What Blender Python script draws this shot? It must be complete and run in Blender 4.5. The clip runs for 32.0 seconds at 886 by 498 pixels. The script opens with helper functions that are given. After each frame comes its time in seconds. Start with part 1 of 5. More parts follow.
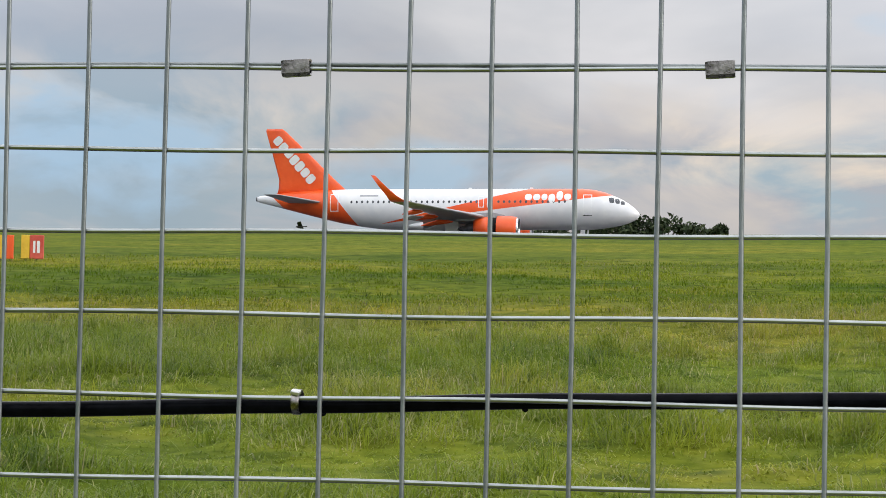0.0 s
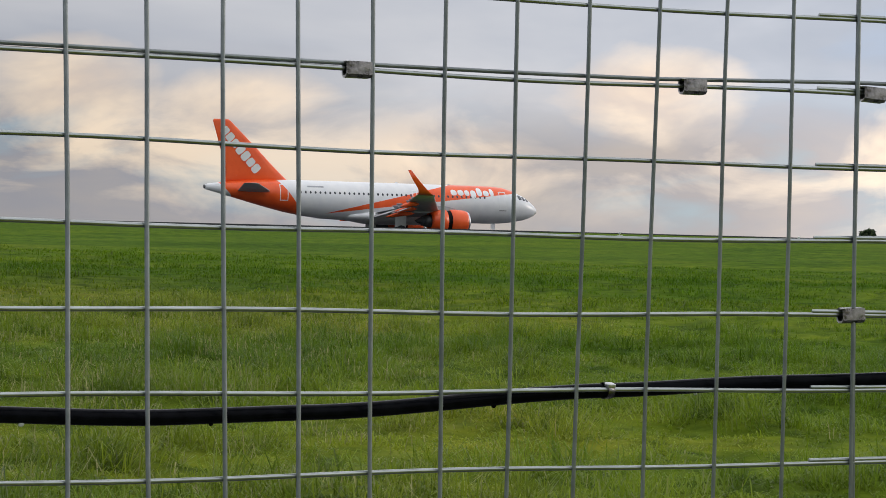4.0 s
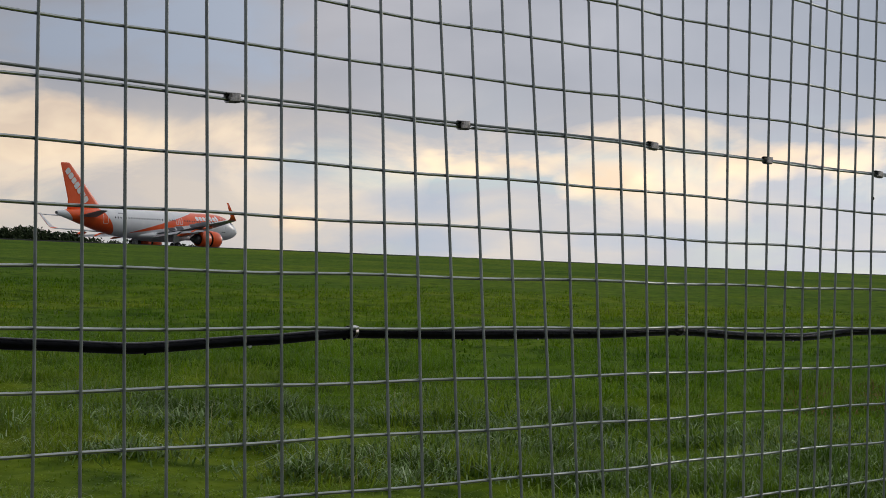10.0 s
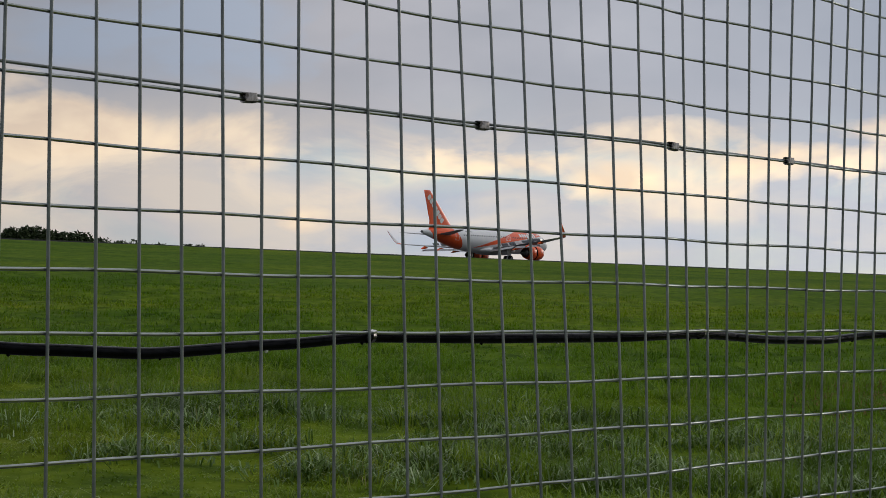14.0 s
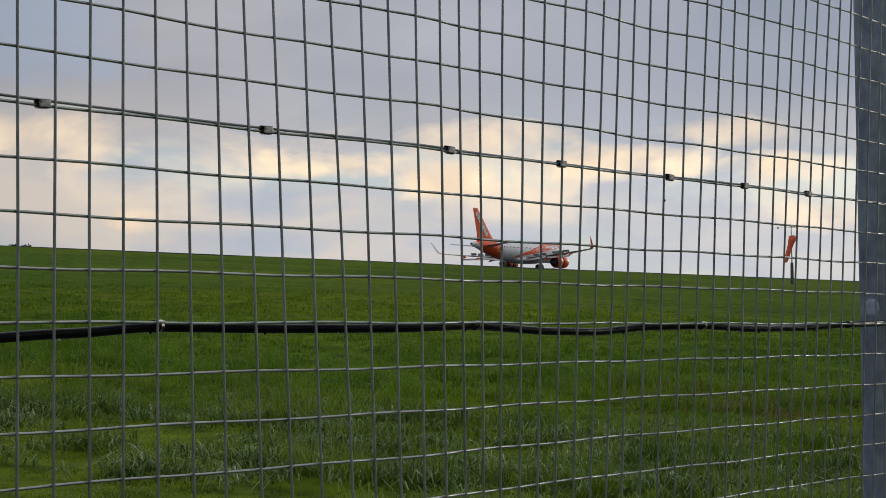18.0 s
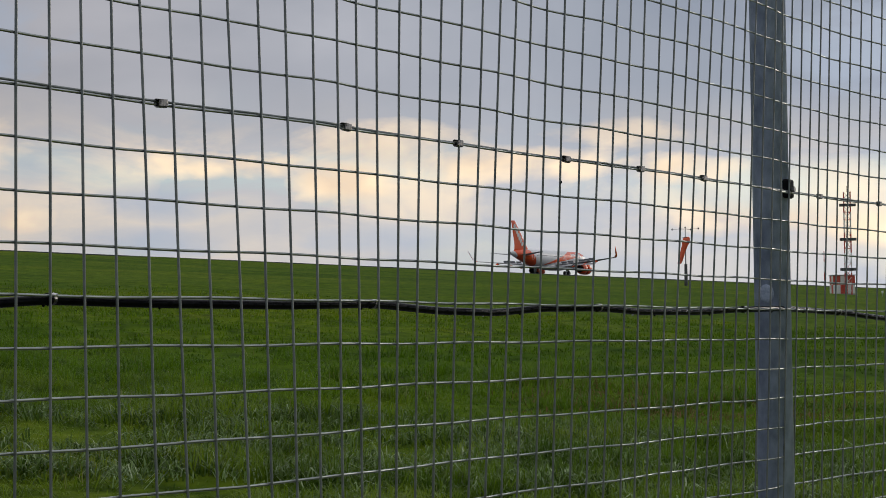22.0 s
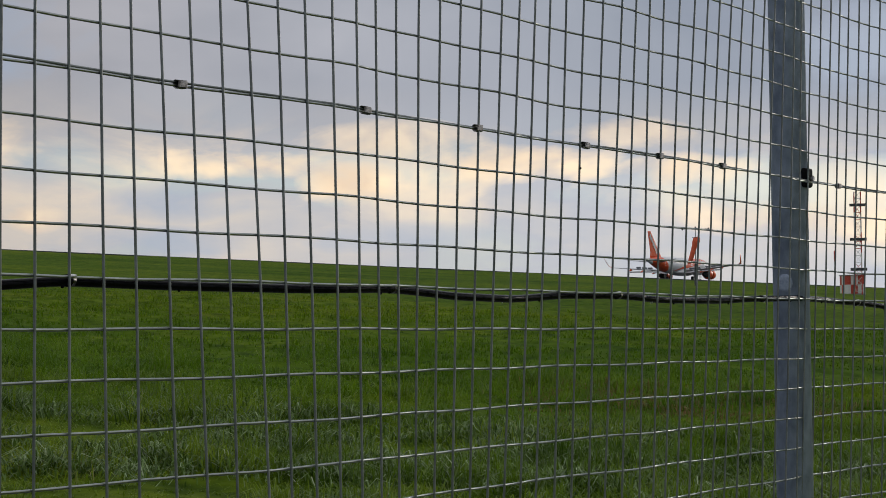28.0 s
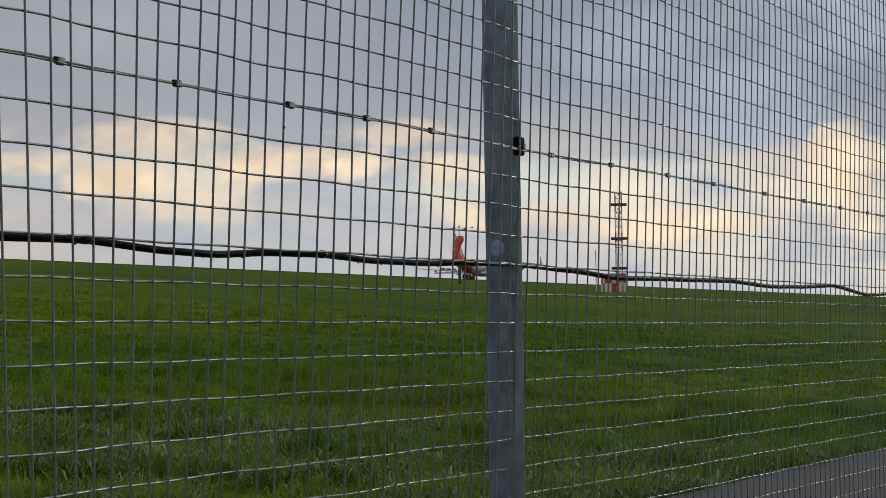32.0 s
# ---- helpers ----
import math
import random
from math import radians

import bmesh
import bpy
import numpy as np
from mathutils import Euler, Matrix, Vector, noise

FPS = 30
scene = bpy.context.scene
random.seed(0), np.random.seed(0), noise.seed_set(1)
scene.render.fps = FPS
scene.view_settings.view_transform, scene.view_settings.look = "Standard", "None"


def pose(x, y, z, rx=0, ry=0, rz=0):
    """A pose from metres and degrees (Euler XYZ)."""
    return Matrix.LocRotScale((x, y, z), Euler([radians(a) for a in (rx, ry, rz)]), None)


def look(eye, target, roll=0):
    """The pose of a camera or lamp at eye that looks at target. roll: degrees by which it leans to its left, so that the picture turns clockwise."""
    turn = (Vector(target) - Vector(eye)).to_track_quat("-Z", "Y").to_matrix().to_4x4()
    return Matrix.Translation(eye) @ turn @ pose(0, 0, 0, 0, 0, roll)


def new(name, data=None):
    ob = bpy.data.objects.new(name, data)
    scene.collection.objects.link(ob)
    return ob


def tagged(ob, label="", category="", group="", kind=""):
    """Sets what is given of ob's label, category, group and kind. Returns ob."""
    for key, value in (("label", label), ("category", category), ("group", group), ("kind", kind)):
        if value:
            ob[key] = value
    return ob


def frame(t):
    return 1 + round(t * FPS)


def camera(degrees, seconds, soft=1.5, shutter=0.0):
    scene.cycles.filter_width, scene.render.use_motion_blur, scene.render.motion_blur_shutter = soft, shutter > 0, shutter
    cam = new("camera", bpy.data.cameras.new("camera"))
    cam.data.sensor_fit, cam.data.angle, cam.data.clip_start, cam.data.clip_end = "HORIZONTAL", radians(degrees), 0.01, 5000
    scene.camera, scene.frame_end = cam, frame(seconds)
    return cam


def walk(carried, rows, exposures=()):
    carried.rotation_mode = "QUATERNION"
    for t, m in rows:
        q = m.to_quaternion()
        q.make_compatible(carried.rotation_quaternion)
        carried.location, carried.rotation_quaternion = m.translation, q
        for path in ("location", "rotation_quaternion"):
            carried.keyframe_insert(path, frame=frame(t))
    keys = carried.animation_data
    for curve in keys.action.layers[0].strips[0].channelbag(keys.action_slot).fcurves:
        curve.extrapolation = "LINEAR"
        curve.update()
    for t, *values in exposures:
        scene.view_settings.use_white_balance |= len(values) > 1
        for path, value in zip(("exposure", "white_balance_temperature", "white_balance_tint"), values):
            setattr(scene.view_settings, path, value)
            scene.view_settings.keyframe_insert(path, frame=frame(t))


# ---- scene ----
# World: x along the fence, y across the field, z up; the strip of road behind the fence is z = 0.
ROW0 = 1.65          # height of the tension-wire row of the mesh
PITCH = 0.05         # mesh spacing


def aim(x, y, z, yaw, pitch, roll):
    """Camera pose: yaw to the right of +y, pitch up, roll; degrees."""
    return pose(x, y, z, 90 + pitch, 0, -yaw) @ pose(0, 0, 0, 0, 0, roll)


cam = camera(21.26, 32.0, soft=0.7)
PATH = [
    (0, 0.4920, -1.4210, 1.4570, -8.980, 3.300, 1.090),
    (0.5, 0.5280, -1.4030, 1.4590, -4.050, 3.340, 0.920),
    (1, 0.5540, -1.3920, 1.4610, 0.880, 3.290, 0.700),
    (1.5, 0.5670, -1.3880, 1.4640, 5.820, 3.290, 0.530),
    (2, 0.5840, -1.3750, 1.4670, 10.650, 3.200, 0.290),
    (2.5, 0.6000, -1.3570, 1.4640, 14.830, 3.160, 0.200),
    (3, 0.6083, -1.3356, 1.4612, 18.205, 3.136, -0.003),
    (3.5, 0.6136, -1.3271, 1.4604, 21.138, 3.062, -0.066),
    (4, 0.6370, -1.3265, 1.4606, 24.332, 2.977, -0.160),
    (4.5, 0.6658, -1.3154, 1.4575, 28.136, 2.870, -0.238),
    (6.5, 0.7096, -1.3179, 1.4466, 37.323, 2.802, -0.464),
    (7, 0.7408, -1.3225, 1.4453, 37.729, 2.746, -0.418),
    (8, 0.7830, -1.3413, 1.4399, 41.663, 2.685, -0.403),
    (8.5, 0.7910, -1.3225, 1.4400, 46.252, 2.550, -0.414),
    (9, 0.8131, -1.3326, 1.4271, 49.770, 2.495, -0.536),
    (9.5, 0.7821, -1.3357, 1.4257, 52.818, 2.438, -0.654),
    (10, 0.7720, -1.3230, 1.4320, 54.610, 2.378, -0.687),
    (10.5, 0.7734, -1.3320, 1.4330, 54.891, 2.289, -0.638),
    (11, 0.7857, -1.3415, 1.4308, 54.737, 2.342, -0.794),
    (11.5, 0.7851, -1.3521, 1.4287, 54.543, 2.418, -0.702),
    (12, 0.7911, -1.3472, 1.4283, 54.517, 2.352, -0.680),
    (12.5, 0.7840, -1.3507, 1.4409, 54.369, 2.375, -0.636),
    (13, 0.7776, -1.3136, 1.4361, 54.316, 2.390, -0.639),
    (13.5, 0.7924, -1.2898, 1.4355, 54.288, 2.332, -0.577),
    (14, 0.7978, -1.2903, 1.4363, 54.451, 2.379, -0.689),
    (14.5, 0.7679, -1.3254, 1.4251, 54.876, 2.371, -0.648),
    (16.5, 0.6379, -1.3715, 1.4182, 57.333, 2.337, -0.706),
    (17, 0.6306, -1.4011, 1.4182, 57.522, 2.362, -0.780),
    (17.5, 0.6381, -1.4253, 1.4098, 57.814, 2.378, -0.805),
    (18, 0.6844, -1.4267, 1.4241, 58.580, 2.340, -0.788),
    (18.5, 0.7044, -1.4104, 1.4212, 59.550, 2.229, -0.674),
    (19, 0.6806, -1.4269, 1.4156, 60.442, 2.347, -0.889),
    (19.5, 0.6677, -1.4121, 1.4197, 61.178, 2.233, -0.735),
    (20, 0.6528, -1.4112, 1.4145, 61.406, 2.286, -0.841),
    (20.5, 0.6693, -1.4130, 1.4140, 61.407, 2.267, -0.804),
    (21, 0.6828, -1.4160, 1.3953, 61.318, 2.291, -0.827),
    (21.5, 0.7013, -1.4173, 1.3973, 61.209, 2.269, -0.747),
    (22, 0.6935, -1.4197, 1.3974, 61.117, 2.331, -0.767),
    (22.5, 0.6815, -1.4221, 1.4037, 61.031, 2.340, -0.823),
    (23, 0.6823, -1.4477, 1.4029, 61.006, 2.334, -0.790),
    (23.5, 0.6917, -1.4555, 1.4022, 61.195, 2.305, -0.769),
    (24, 0.7002, -1.4507, 1.3982, 61.428, 2.335, -0.830),
    (24.5, 0.7117, -1.4500, 1.4091, 61.695, 2.210, -0.595),
    (26.5, 0.6947, -1.4305, 1.3971, 61.584, 2.369, -0.862),
    (27, 0.6900, -1.4080, 1.3807, 61.343, 2.325, -0.801),
    (27.5, 0.6861, -1.4088, 1.3798, 60.964, 2.375, -0.808),
    (28, 0.7058, -1.3991, 1.3803, 60.877, 2.332, -0.735),
    (28.5, 0.7059, -1.4459, 1.3670, 60.899, 2.379, -0.752),
    (29, 0.7270, -1.4231, 1.3728, 62.202, 2.355, -0.797),
    (29.5, 0.6964, -1.4647, 1.3615, 63.325, 2.471, -0.977),
    (30, 0.7252, -1.4291, 1.3733, 65.194, 2.275, -0.662),
    (30.5, 0.7284, -1.4117, 1.3631, 66.444, 2.211, -0.833),
    (31, 0.7121, -1.4317, 1.3536, 66.715, 2.297, -0.898),
    (31.5, 0.7163, -1.4605, 1.3463, 66.717, 2.405, -1.076),
    (32, 0.7068, -1.4914, 1.3206, 66.577, 2.233, -0.908),
]
walk(cam, [(r[0], aim(*r[1:])) for r in PATH],
     exposures=[(0, 1.0), (1, 0.83), (2, 0.6), (3, 0.4), (4.5, 0.4), (6.5, 0.02), (8, 0.02), (9, -0.24), (10, -0.32), (14, -0.38), (24, -0.48), (28, -0.5), (32, -0.64)])

# ---- world, sky and sun ----
SUN_AZ, SUN_EL = 96.0, 14.0
world = bpy.data.worlds.new("sky")
scene.world = world
world.use_nodes = True
WN, WL = world.node_tree.nodes, world.node_tree.links
WN.clear()


def wn(kind, **props):
    n = WN.new(kind)
    for k, v in props.items():
        if k == "op":
            n.operation = v
        elif k == "blend":
            n.blend_type = v
    return n


def wmath(op, a, b=0.0, clamp=False):
    n = wn("ShaderNodeMath", op=op)
    n.use_clamp = clamp
    for i, v in enumerate((a, b)):
        if isinstance(v, (int, float)):
            n.inputs[i].default_value = v
        else:
            WL.new(v, n.inputs[i])
    return n.outputs[0]


def wramp(value, stops):
    n = WN.new("ShaderNodeValToRGB")
    while len(n.color_ramp.elements) < len(stops):
        n.color_ramp.elements.new(0.5)
    for e, (p, c) in zip(n.color_ramp.elements, stops):
        e.position, e.color = p, (*c, 1)
    WL.new(value, n.inputs[0])
    return n.outputs[0]


def wmix(fac, a, b):
    n = WN.new("ShaderNodeMix")
    n.data_type = "RGBA"
    for i, v in ((0, fac), (6, a), (7, b)):
        if isinstance(v, float):
            n.inputs[i].default_value = v
        elif isinstance(v, tuple):
            n.inputs[i].default_value = (*v, 1)
        else:
            WL.new(v, n.inputs[i])
    return n.outputs[2]


def sky_world():
    co = WN.new("ShaderNodeTexCoord")
    sep = WN.new("ShaderNodeSeparateXYZ")
    WL.new(co.outputs["Generated"], sep.inputs[0])
    az = wmath("ARCTAN2", sep.outputs[0], sep.outputs[1])
    el = wmath("ARCSINE", sep.outputs[2])
    up = wmath("MAXIMUM", el, 0.0)

    def noise_at(sx, sy, off, detail, rough, distort=0.0):
        cx = WN.new("ShaderNodeCombineXYZ")
        WL.new(wmath("ADD", wmath("MULTIPLY", az, sx), off), cx.inputs[0])
        WL.new(wmath("MULTIPLY", el, sy), cx.inputs[1])
        cx.inputs[2].default_value = off * 1.7
        n = WN.new("ShaderNodeTexNoise")
        n.inputs["Scale"].default_value = 1.0
        n.inputs["Detail"].default_value = detail
        n.inputs["Roughness"].default_value = rough
        n.inputs["Distortion"].default_value = distort
        WL.new(cx.outputs[0], n.inputs["Vector"])
        return n.outputs["Fac"]

    nish = WN.new("ShaderNodeTexSky")
    nish.sky_type = "NISHITA"
    nish.sun_disc = False
    nish.sun_elevation = radians(SUN_EL)
    nish.sun_rotation = radians(SUN_AZ)
    nish.air_density, nish.dust_density = 1.2, 2.0
    clear = WN.new("ShaderNodeMix")
    clear.data_type, clear.blend_type = "RGBA", "MULTIPLY"
    clear.inputs[0].default_value = 1.0
    WL.new(nish.outputs[0], clear.inputs[6])
    clear.inputs[7].default_value = (0.12, 0.14, 0.17, 1)

    big = noise_at(4.0, 11.0, 3.1, 5.0, 0.5, 0.4)
    mid = noise_at(8.0, 28.0, 7.7, 6.0, 0.5, 0.5)
    fine = noise_at(12.0, 27.0, 1.3, 8.0, 0.56, 0.5)
    # the cloud layers sit lower towards the sun
    azc = wmath("MINIMUM", wmath("MAXIMUM", az, radians(-40)), radians(90))
    lvl = wmath("ADD", el, wmath("MULTIPLY", wmath("ADD", azc, radians(9)), 0.03))
    lvl = wmath("ADD", lvl, wmath("MULTIPLY", wmath("SUBTRACT", big, 0.5), 0.05))
    deg = wmath("MULTIPLY", wmath("MAXIMUM", lvl, 0.0), 1 / radians(12))
    sunward = wmath("COSINE", wmath("SUBTRACT", az, radians(SUN_AZ)))
    sw = wmath("ADD", wmath("MULTIPLY", sunward, 0.5), 0.5)
    # low veil, blue gaps, cream lit cloud, grey deck, light overcast overhead
    veil = wramp(mid, [(0.38, (0.64, 0.69, 0.78)), (0.5, (0.75, 0.76, 0.80)), (0.62, (0.88, 0.84, 0.80))])
    veil_tone = wramp(sw, [(0.38, (0.95, 0.96, 0.98)), (0.50, (0.72, 0.69, 0.68)), (0.57, (0.63, 0.62, 0.64)), (0.61, (0.66, 0.64, 0.65)), (0.67, (0.67, 0.64, 0.63)), (0.71, (0.76, 0.69, 0.65)), (0.76, (1.02, 0.93, 0.88)), (0.85, (1.06, 1.0, 0.94)), (0.90, (1.0, 0.98, 0.97)), (0.93, (0.96, 0.98, 1.02))])
    vm = WN.new("ShaderNodeMix")
    vm.data_type, vm.blend_type = "RGBA", "MULTIPLY"
    vm.inputs[0].default_value = 1.0
    WL.new(veil, vm.inputs[6])
    WL.new(veil_tone, vm.inputs[7])
    veil = vm.outputs[2]
    break_up = wmath("MULTIPLY", wmath("SUBTRACT", radians(-8), azc), 1.1, True)
    gap = wmath("MULTIPLY", wmath("SUBTRACT", wmath("ADD", break_up, 0.485), mid), 8.0, True)
    blue = wmix(0.6, clear.outputs[2], (0.60, 0.80, 0.98))
    base = wmix(wmath("MULTIPLY", gap, 0.75), veil, blue)
    lit = wmath("MULTIPLY", wmath("SUBTRACT", fine, 0.45), 6.0, True)
    belt = wramp(deg, [(0.33, (0.0, 0.0, 0.0)), (0.44, (0.6, 0.6, 0.6)), (0.54, (0.8, 0.8, 0.8)), (0.62, (0.5, 0.5, 0.5)), (0.76, (0.0, 0.0, 0.0))])
    cream = wramp(sw, [(0.38, (1.08, 0.99, 0.90)), (0.51, (1.42, 1.10, 0.76)), (0.57, (1.46, 1.18, 0.86)), (0.66, (1.30, 1.06, 0.82)), (0.76, (1.36, 1.14, 0.90)), (0.88, (1.56, 1.24, 0.86)), (0.95, (1.5, 1.22, 0.88)), (1.0, (1.7, 1.38, 0.98))])
    base = wmix(wmath("MULTIPLY", lit, belt), base, cream)

    puff = noise_at(26.0, 46.0, 5.9, 4.0, 0.5, 0.3)

    def cloud_mass(az0, el0, raz, rel, crisp=1.0, ragged=1.0):
        """Uneven cloud round a bearing and height, in degrees; 0 to 1."""
        p = wmath("MULTIPLY", wmath("SUBTRACT", az, radians(az0)), 1 / radians(raz))
        q = wmath("MULTIPLY", wmath("SUBTRACT", el, radians(el0)), 1 / radians(rel))
        d = wmath("ADD", wmath("MULTIPLY", p, p), wmath("MULTIPLY", q, q))
        return wmath("MULTIPLY", wmath("ADD", wmath("SUBTRACT", 0.8, d), wmath("MULTIPLY", ragged_edge, ragged)), crisp, True)

    ragged_edge = wmath("ADD", wmath("MULTIPLY", wmath("SUBTRACT", fine, 0.5), 3.4), wmath("MULTIPLY", wmath("SUBTRACT", puff, 0.5), 1.9))

    def cloud_sum(rows, crisp, ragged=1.0):
        out = None
        for *place, k in rows:
            v = wmath("MULTIPLY", cloud_mass(*place, crisp, ragged), k)
            out = v if out is None else wmath("MAXIMUM", out, v)
        return out
    # rifts of blue-grey, then sunlit heaps: bearing, height, half width, half height, strength
    rift = cloud_sum(((-17.5, 5.6, 4.0, 1.9, 0.85), (-9.3, 4.5, 4.0, 1.7, 0.8), (2.8, 8.8, 1.8, 0.5, 0.5), (11.0, 7.3, 1.6, 0.6, 0.4), (37.5, 7.9, 4.5, 1.3, 0.7),
                      (48.5, 7.5, 5.0, 1.3, 0.7), (50.8, 4.2, 1.4, 0.5, 0.3), (54.7, 3.5, 2.4, 0.6, 0.7), (53.4, 2.6, 3.2, 0.5, 0.65)), 1.2)
    rift_low = cloud_sum(((60.0, 2.6, 2.8, 0.45, 0.55), (63.9, 3.5, 1.4, 0.35, 0.5), (67.0, 2.4, 2.2, 0.4, 0.45), (71.0, 7.2, 2.6, 1.3, 0.5), (74.2, 5.7, 2.8, 1.3, 0.9), (76.6, 7.2, 2.6, 1.2, 0.7)), 1.2)
    rift = wmath("MAXIMUM", rift, rift_low)
    rift_tone = wramp(sw, [(0.36, (0.62, 0.86, 1.08)), (0.6, (0.66, 0.76, 0.92)), (0.8, (0.46, 0.55, 0.71)), (0.9, (0.58, 0.67, 0.82))])
    heap = cloud_sum(((36.0, 5.2, 2.8, 1.5, 0.65), (40.4, 4.7, 2.3, 0.7, 0.75), (42.5, 6.5, 2.5, 0.5, 0.5), (45.2, 5.4, 2.4, 0.9, 0.75), (49.4, 5.0, 2.2, 0.8, 0.55)), 1.25)
    heap_low = cloud_sum(((51.0, 3.1, 1.0, 0.45, 0.75), (56.0, 4.4, 2.4, 0.5, 0.8), (59.5, 5.0, 2.8, 0.6, 0.6), (64.8, 5.1, 2.4, 0.45, 0.5), (58.5, 4.0, 1.5, 0.7, 0.95), (63.0, 4.4, 3.0, 0.65, 0.9), (66.6, 4.2, 2.1, 0.5, 0.9), (68.6, 3.0, 2.1, 0.6, 0.8),
                          (72.5, 2.7, 2.5, 0.5, 0.8), (76.6, 3.6, 1.5, 1.6, 0.95), (79.5, 4.5, 2.2, 2.4, 0.95)), 1.2)
    heap_soft = cloud_sum(((-4.2, 6.5, 2.6, 1.2, 0.5), (7.6, 6.9, 3.6, 1.9, 0.9), (15.4, 7.0, 2.6, 1.4, 0.68), (19.6, 6.6, 2.6, 1.1, 0.65), (25.0, 5.0, 2.8, 1.4, 0.55), (29.6, 6.5, 3.0, 1.5, 0.9)), 1.0, 0.55)
    heap = wmath("MAXIMUM", wmath("MAXIMUM", heap, heap_low), heap_soft)
    # heaps are greyer and pinker where they fold in
    fold = wramp(puff, [(0.38, (0.80, 0.77, 0.79)), (0.52, (0.94, 0.92, 0.91)), (0.62, (1.04, 1.02, 1.0))])
    fm = WN.new("ShaderNodeMix")
    fm.data_type, fm.blend_type = "RGBA", "MULTIPLY"
    fm.inputs[0].default_value = 1.0
    WL.new(cream, fm.inputs[6])
    WL.new(fold, fm.inputs[7])
    sunlit = fm.outputs[2]
    deck = wramp(sw, [(0.36, (0.84, 0.86, 0.91)), (0.5, (0.84, 0.85, 0.90)), (0.68, (0.72, 0.74, 0.80)), (0.76, (0.48, 0.53, 0.63)), (0.80, (0.50, 0.53, 0.61)), (0.86, (0.52, 0.53, 0.59)), (0.93, (0.43, 0.475, 0.565)), (1.0, (0.42, 0.48, 0.60))])
    mass = wramp(big, [(0.34, (0.80, 0.83, 0.88)), (0.5, (1.0, 1.0, 1.0)), (0.66, (1.28, 1.24, 1.20))])
    m = WN.new("ShaderNodeMix")
    m.data_type, m.blend_type = "RGBA", "MULTIPLY"
    m.inputs[0].default_value = 1.0
    WL.new(deck, m.inputs[6])
    WL.new(mass, m.inputs[7])
    indeck = wramp(deg, [(0.52, (0.0, 0.0, 0.0)), (0.62, (0.7, 0.7, 0.7)), (0.72, (1.0, 1.0, 1.0))])
    base = wmix(indeck, base, m.outputs[2])
    base = wmix(rift, base, rift_tone)
    base = wmix(heap, base, sunlit)
    gain = wramp(sw, [(0.0, (0.42, 0.46, 0.55)), (0.22, (0.33, 0.35, 0.38)), (0.36, (0.32, 0.32, 0.32)), (0.53, (0.45, 0.45, 0.45)), (0.79, (0.78, 0.78, 0.78)), (0.87, (1.0, 1.0, 1.0)), (0.94, (1.07, 1.07, 1.07)), (1.0, (1.25, 1.25, 1.25))])
    g = WN.new("ShaderNodeMix")
    g.data_type, g.blend_type = "RGBA", "MULTIPLY"
    g.inputs[0].default_value = 1.0
    WL.new(base, g.inputs[6])
    WL.new(gain, g.inputs[7])
    top = wramp(mid, [(0.3, (0.74, 0.77, 0.84)), (0.7, (1.04, 1.04, 1.06))])
    high = wramp(wmath("MULTIPLY", up, 1 / 1.5), [(0.10, (0.0, 0.0, 0.0)), (0.30, (0.75, 0.75, 0.75)), (0.6, (1.0, 1.0, 1.0))])
    out = wmix(high, g.outputs[2], top)
    bg = WN.new("ShaderNodeBackground")
    bg.inputs[1].default_value = 1.0
    WL.new(out, bg.inputs[0])
    o = WN.new("ShaderNodeOutputWorld")
    WL.new(bg.outputs[0], o.inputs[0])


sky_world()
sun = new("sun", bpy.data.lights.new("sun", "SUN"))
sun.data.energy, sun.data.angle, sun.data.color = 0.5, radians(12), (1.0, 0.9, 0.78)
sun.matrix_world = look((0, 0, 50), (-math.sin(radians(SUN_AZ)), -math.cos(radians(SUN_AZ)), 50 - math.tan(radians(SUN_EL))))

# ---- materials ----
def material(name, rough=0.6, metal=0.0):
    m = bpy.data.materials.new(name)
    m.use_nodes = True
    b = m.node_tree.nodes["Principled BSDF"]
    b.inputs["Roughness"].default_value = rough
    b.inputs["Metallic"].default_value = metal
    return m, m.node_tree.nodes, m.node_tree.links, b


def ramp(nodes, stops):
    r = nodes.new("ShaderNodeValToRGB")
    while len(r.color_ramp.elements) < len(stops):
        r.color_ramp.elements.new(0.5)
    for e, (p, c) in zip(r.color_ramp.elements, stops):
        e.position, e.color = p, (*c, 1)
    return r


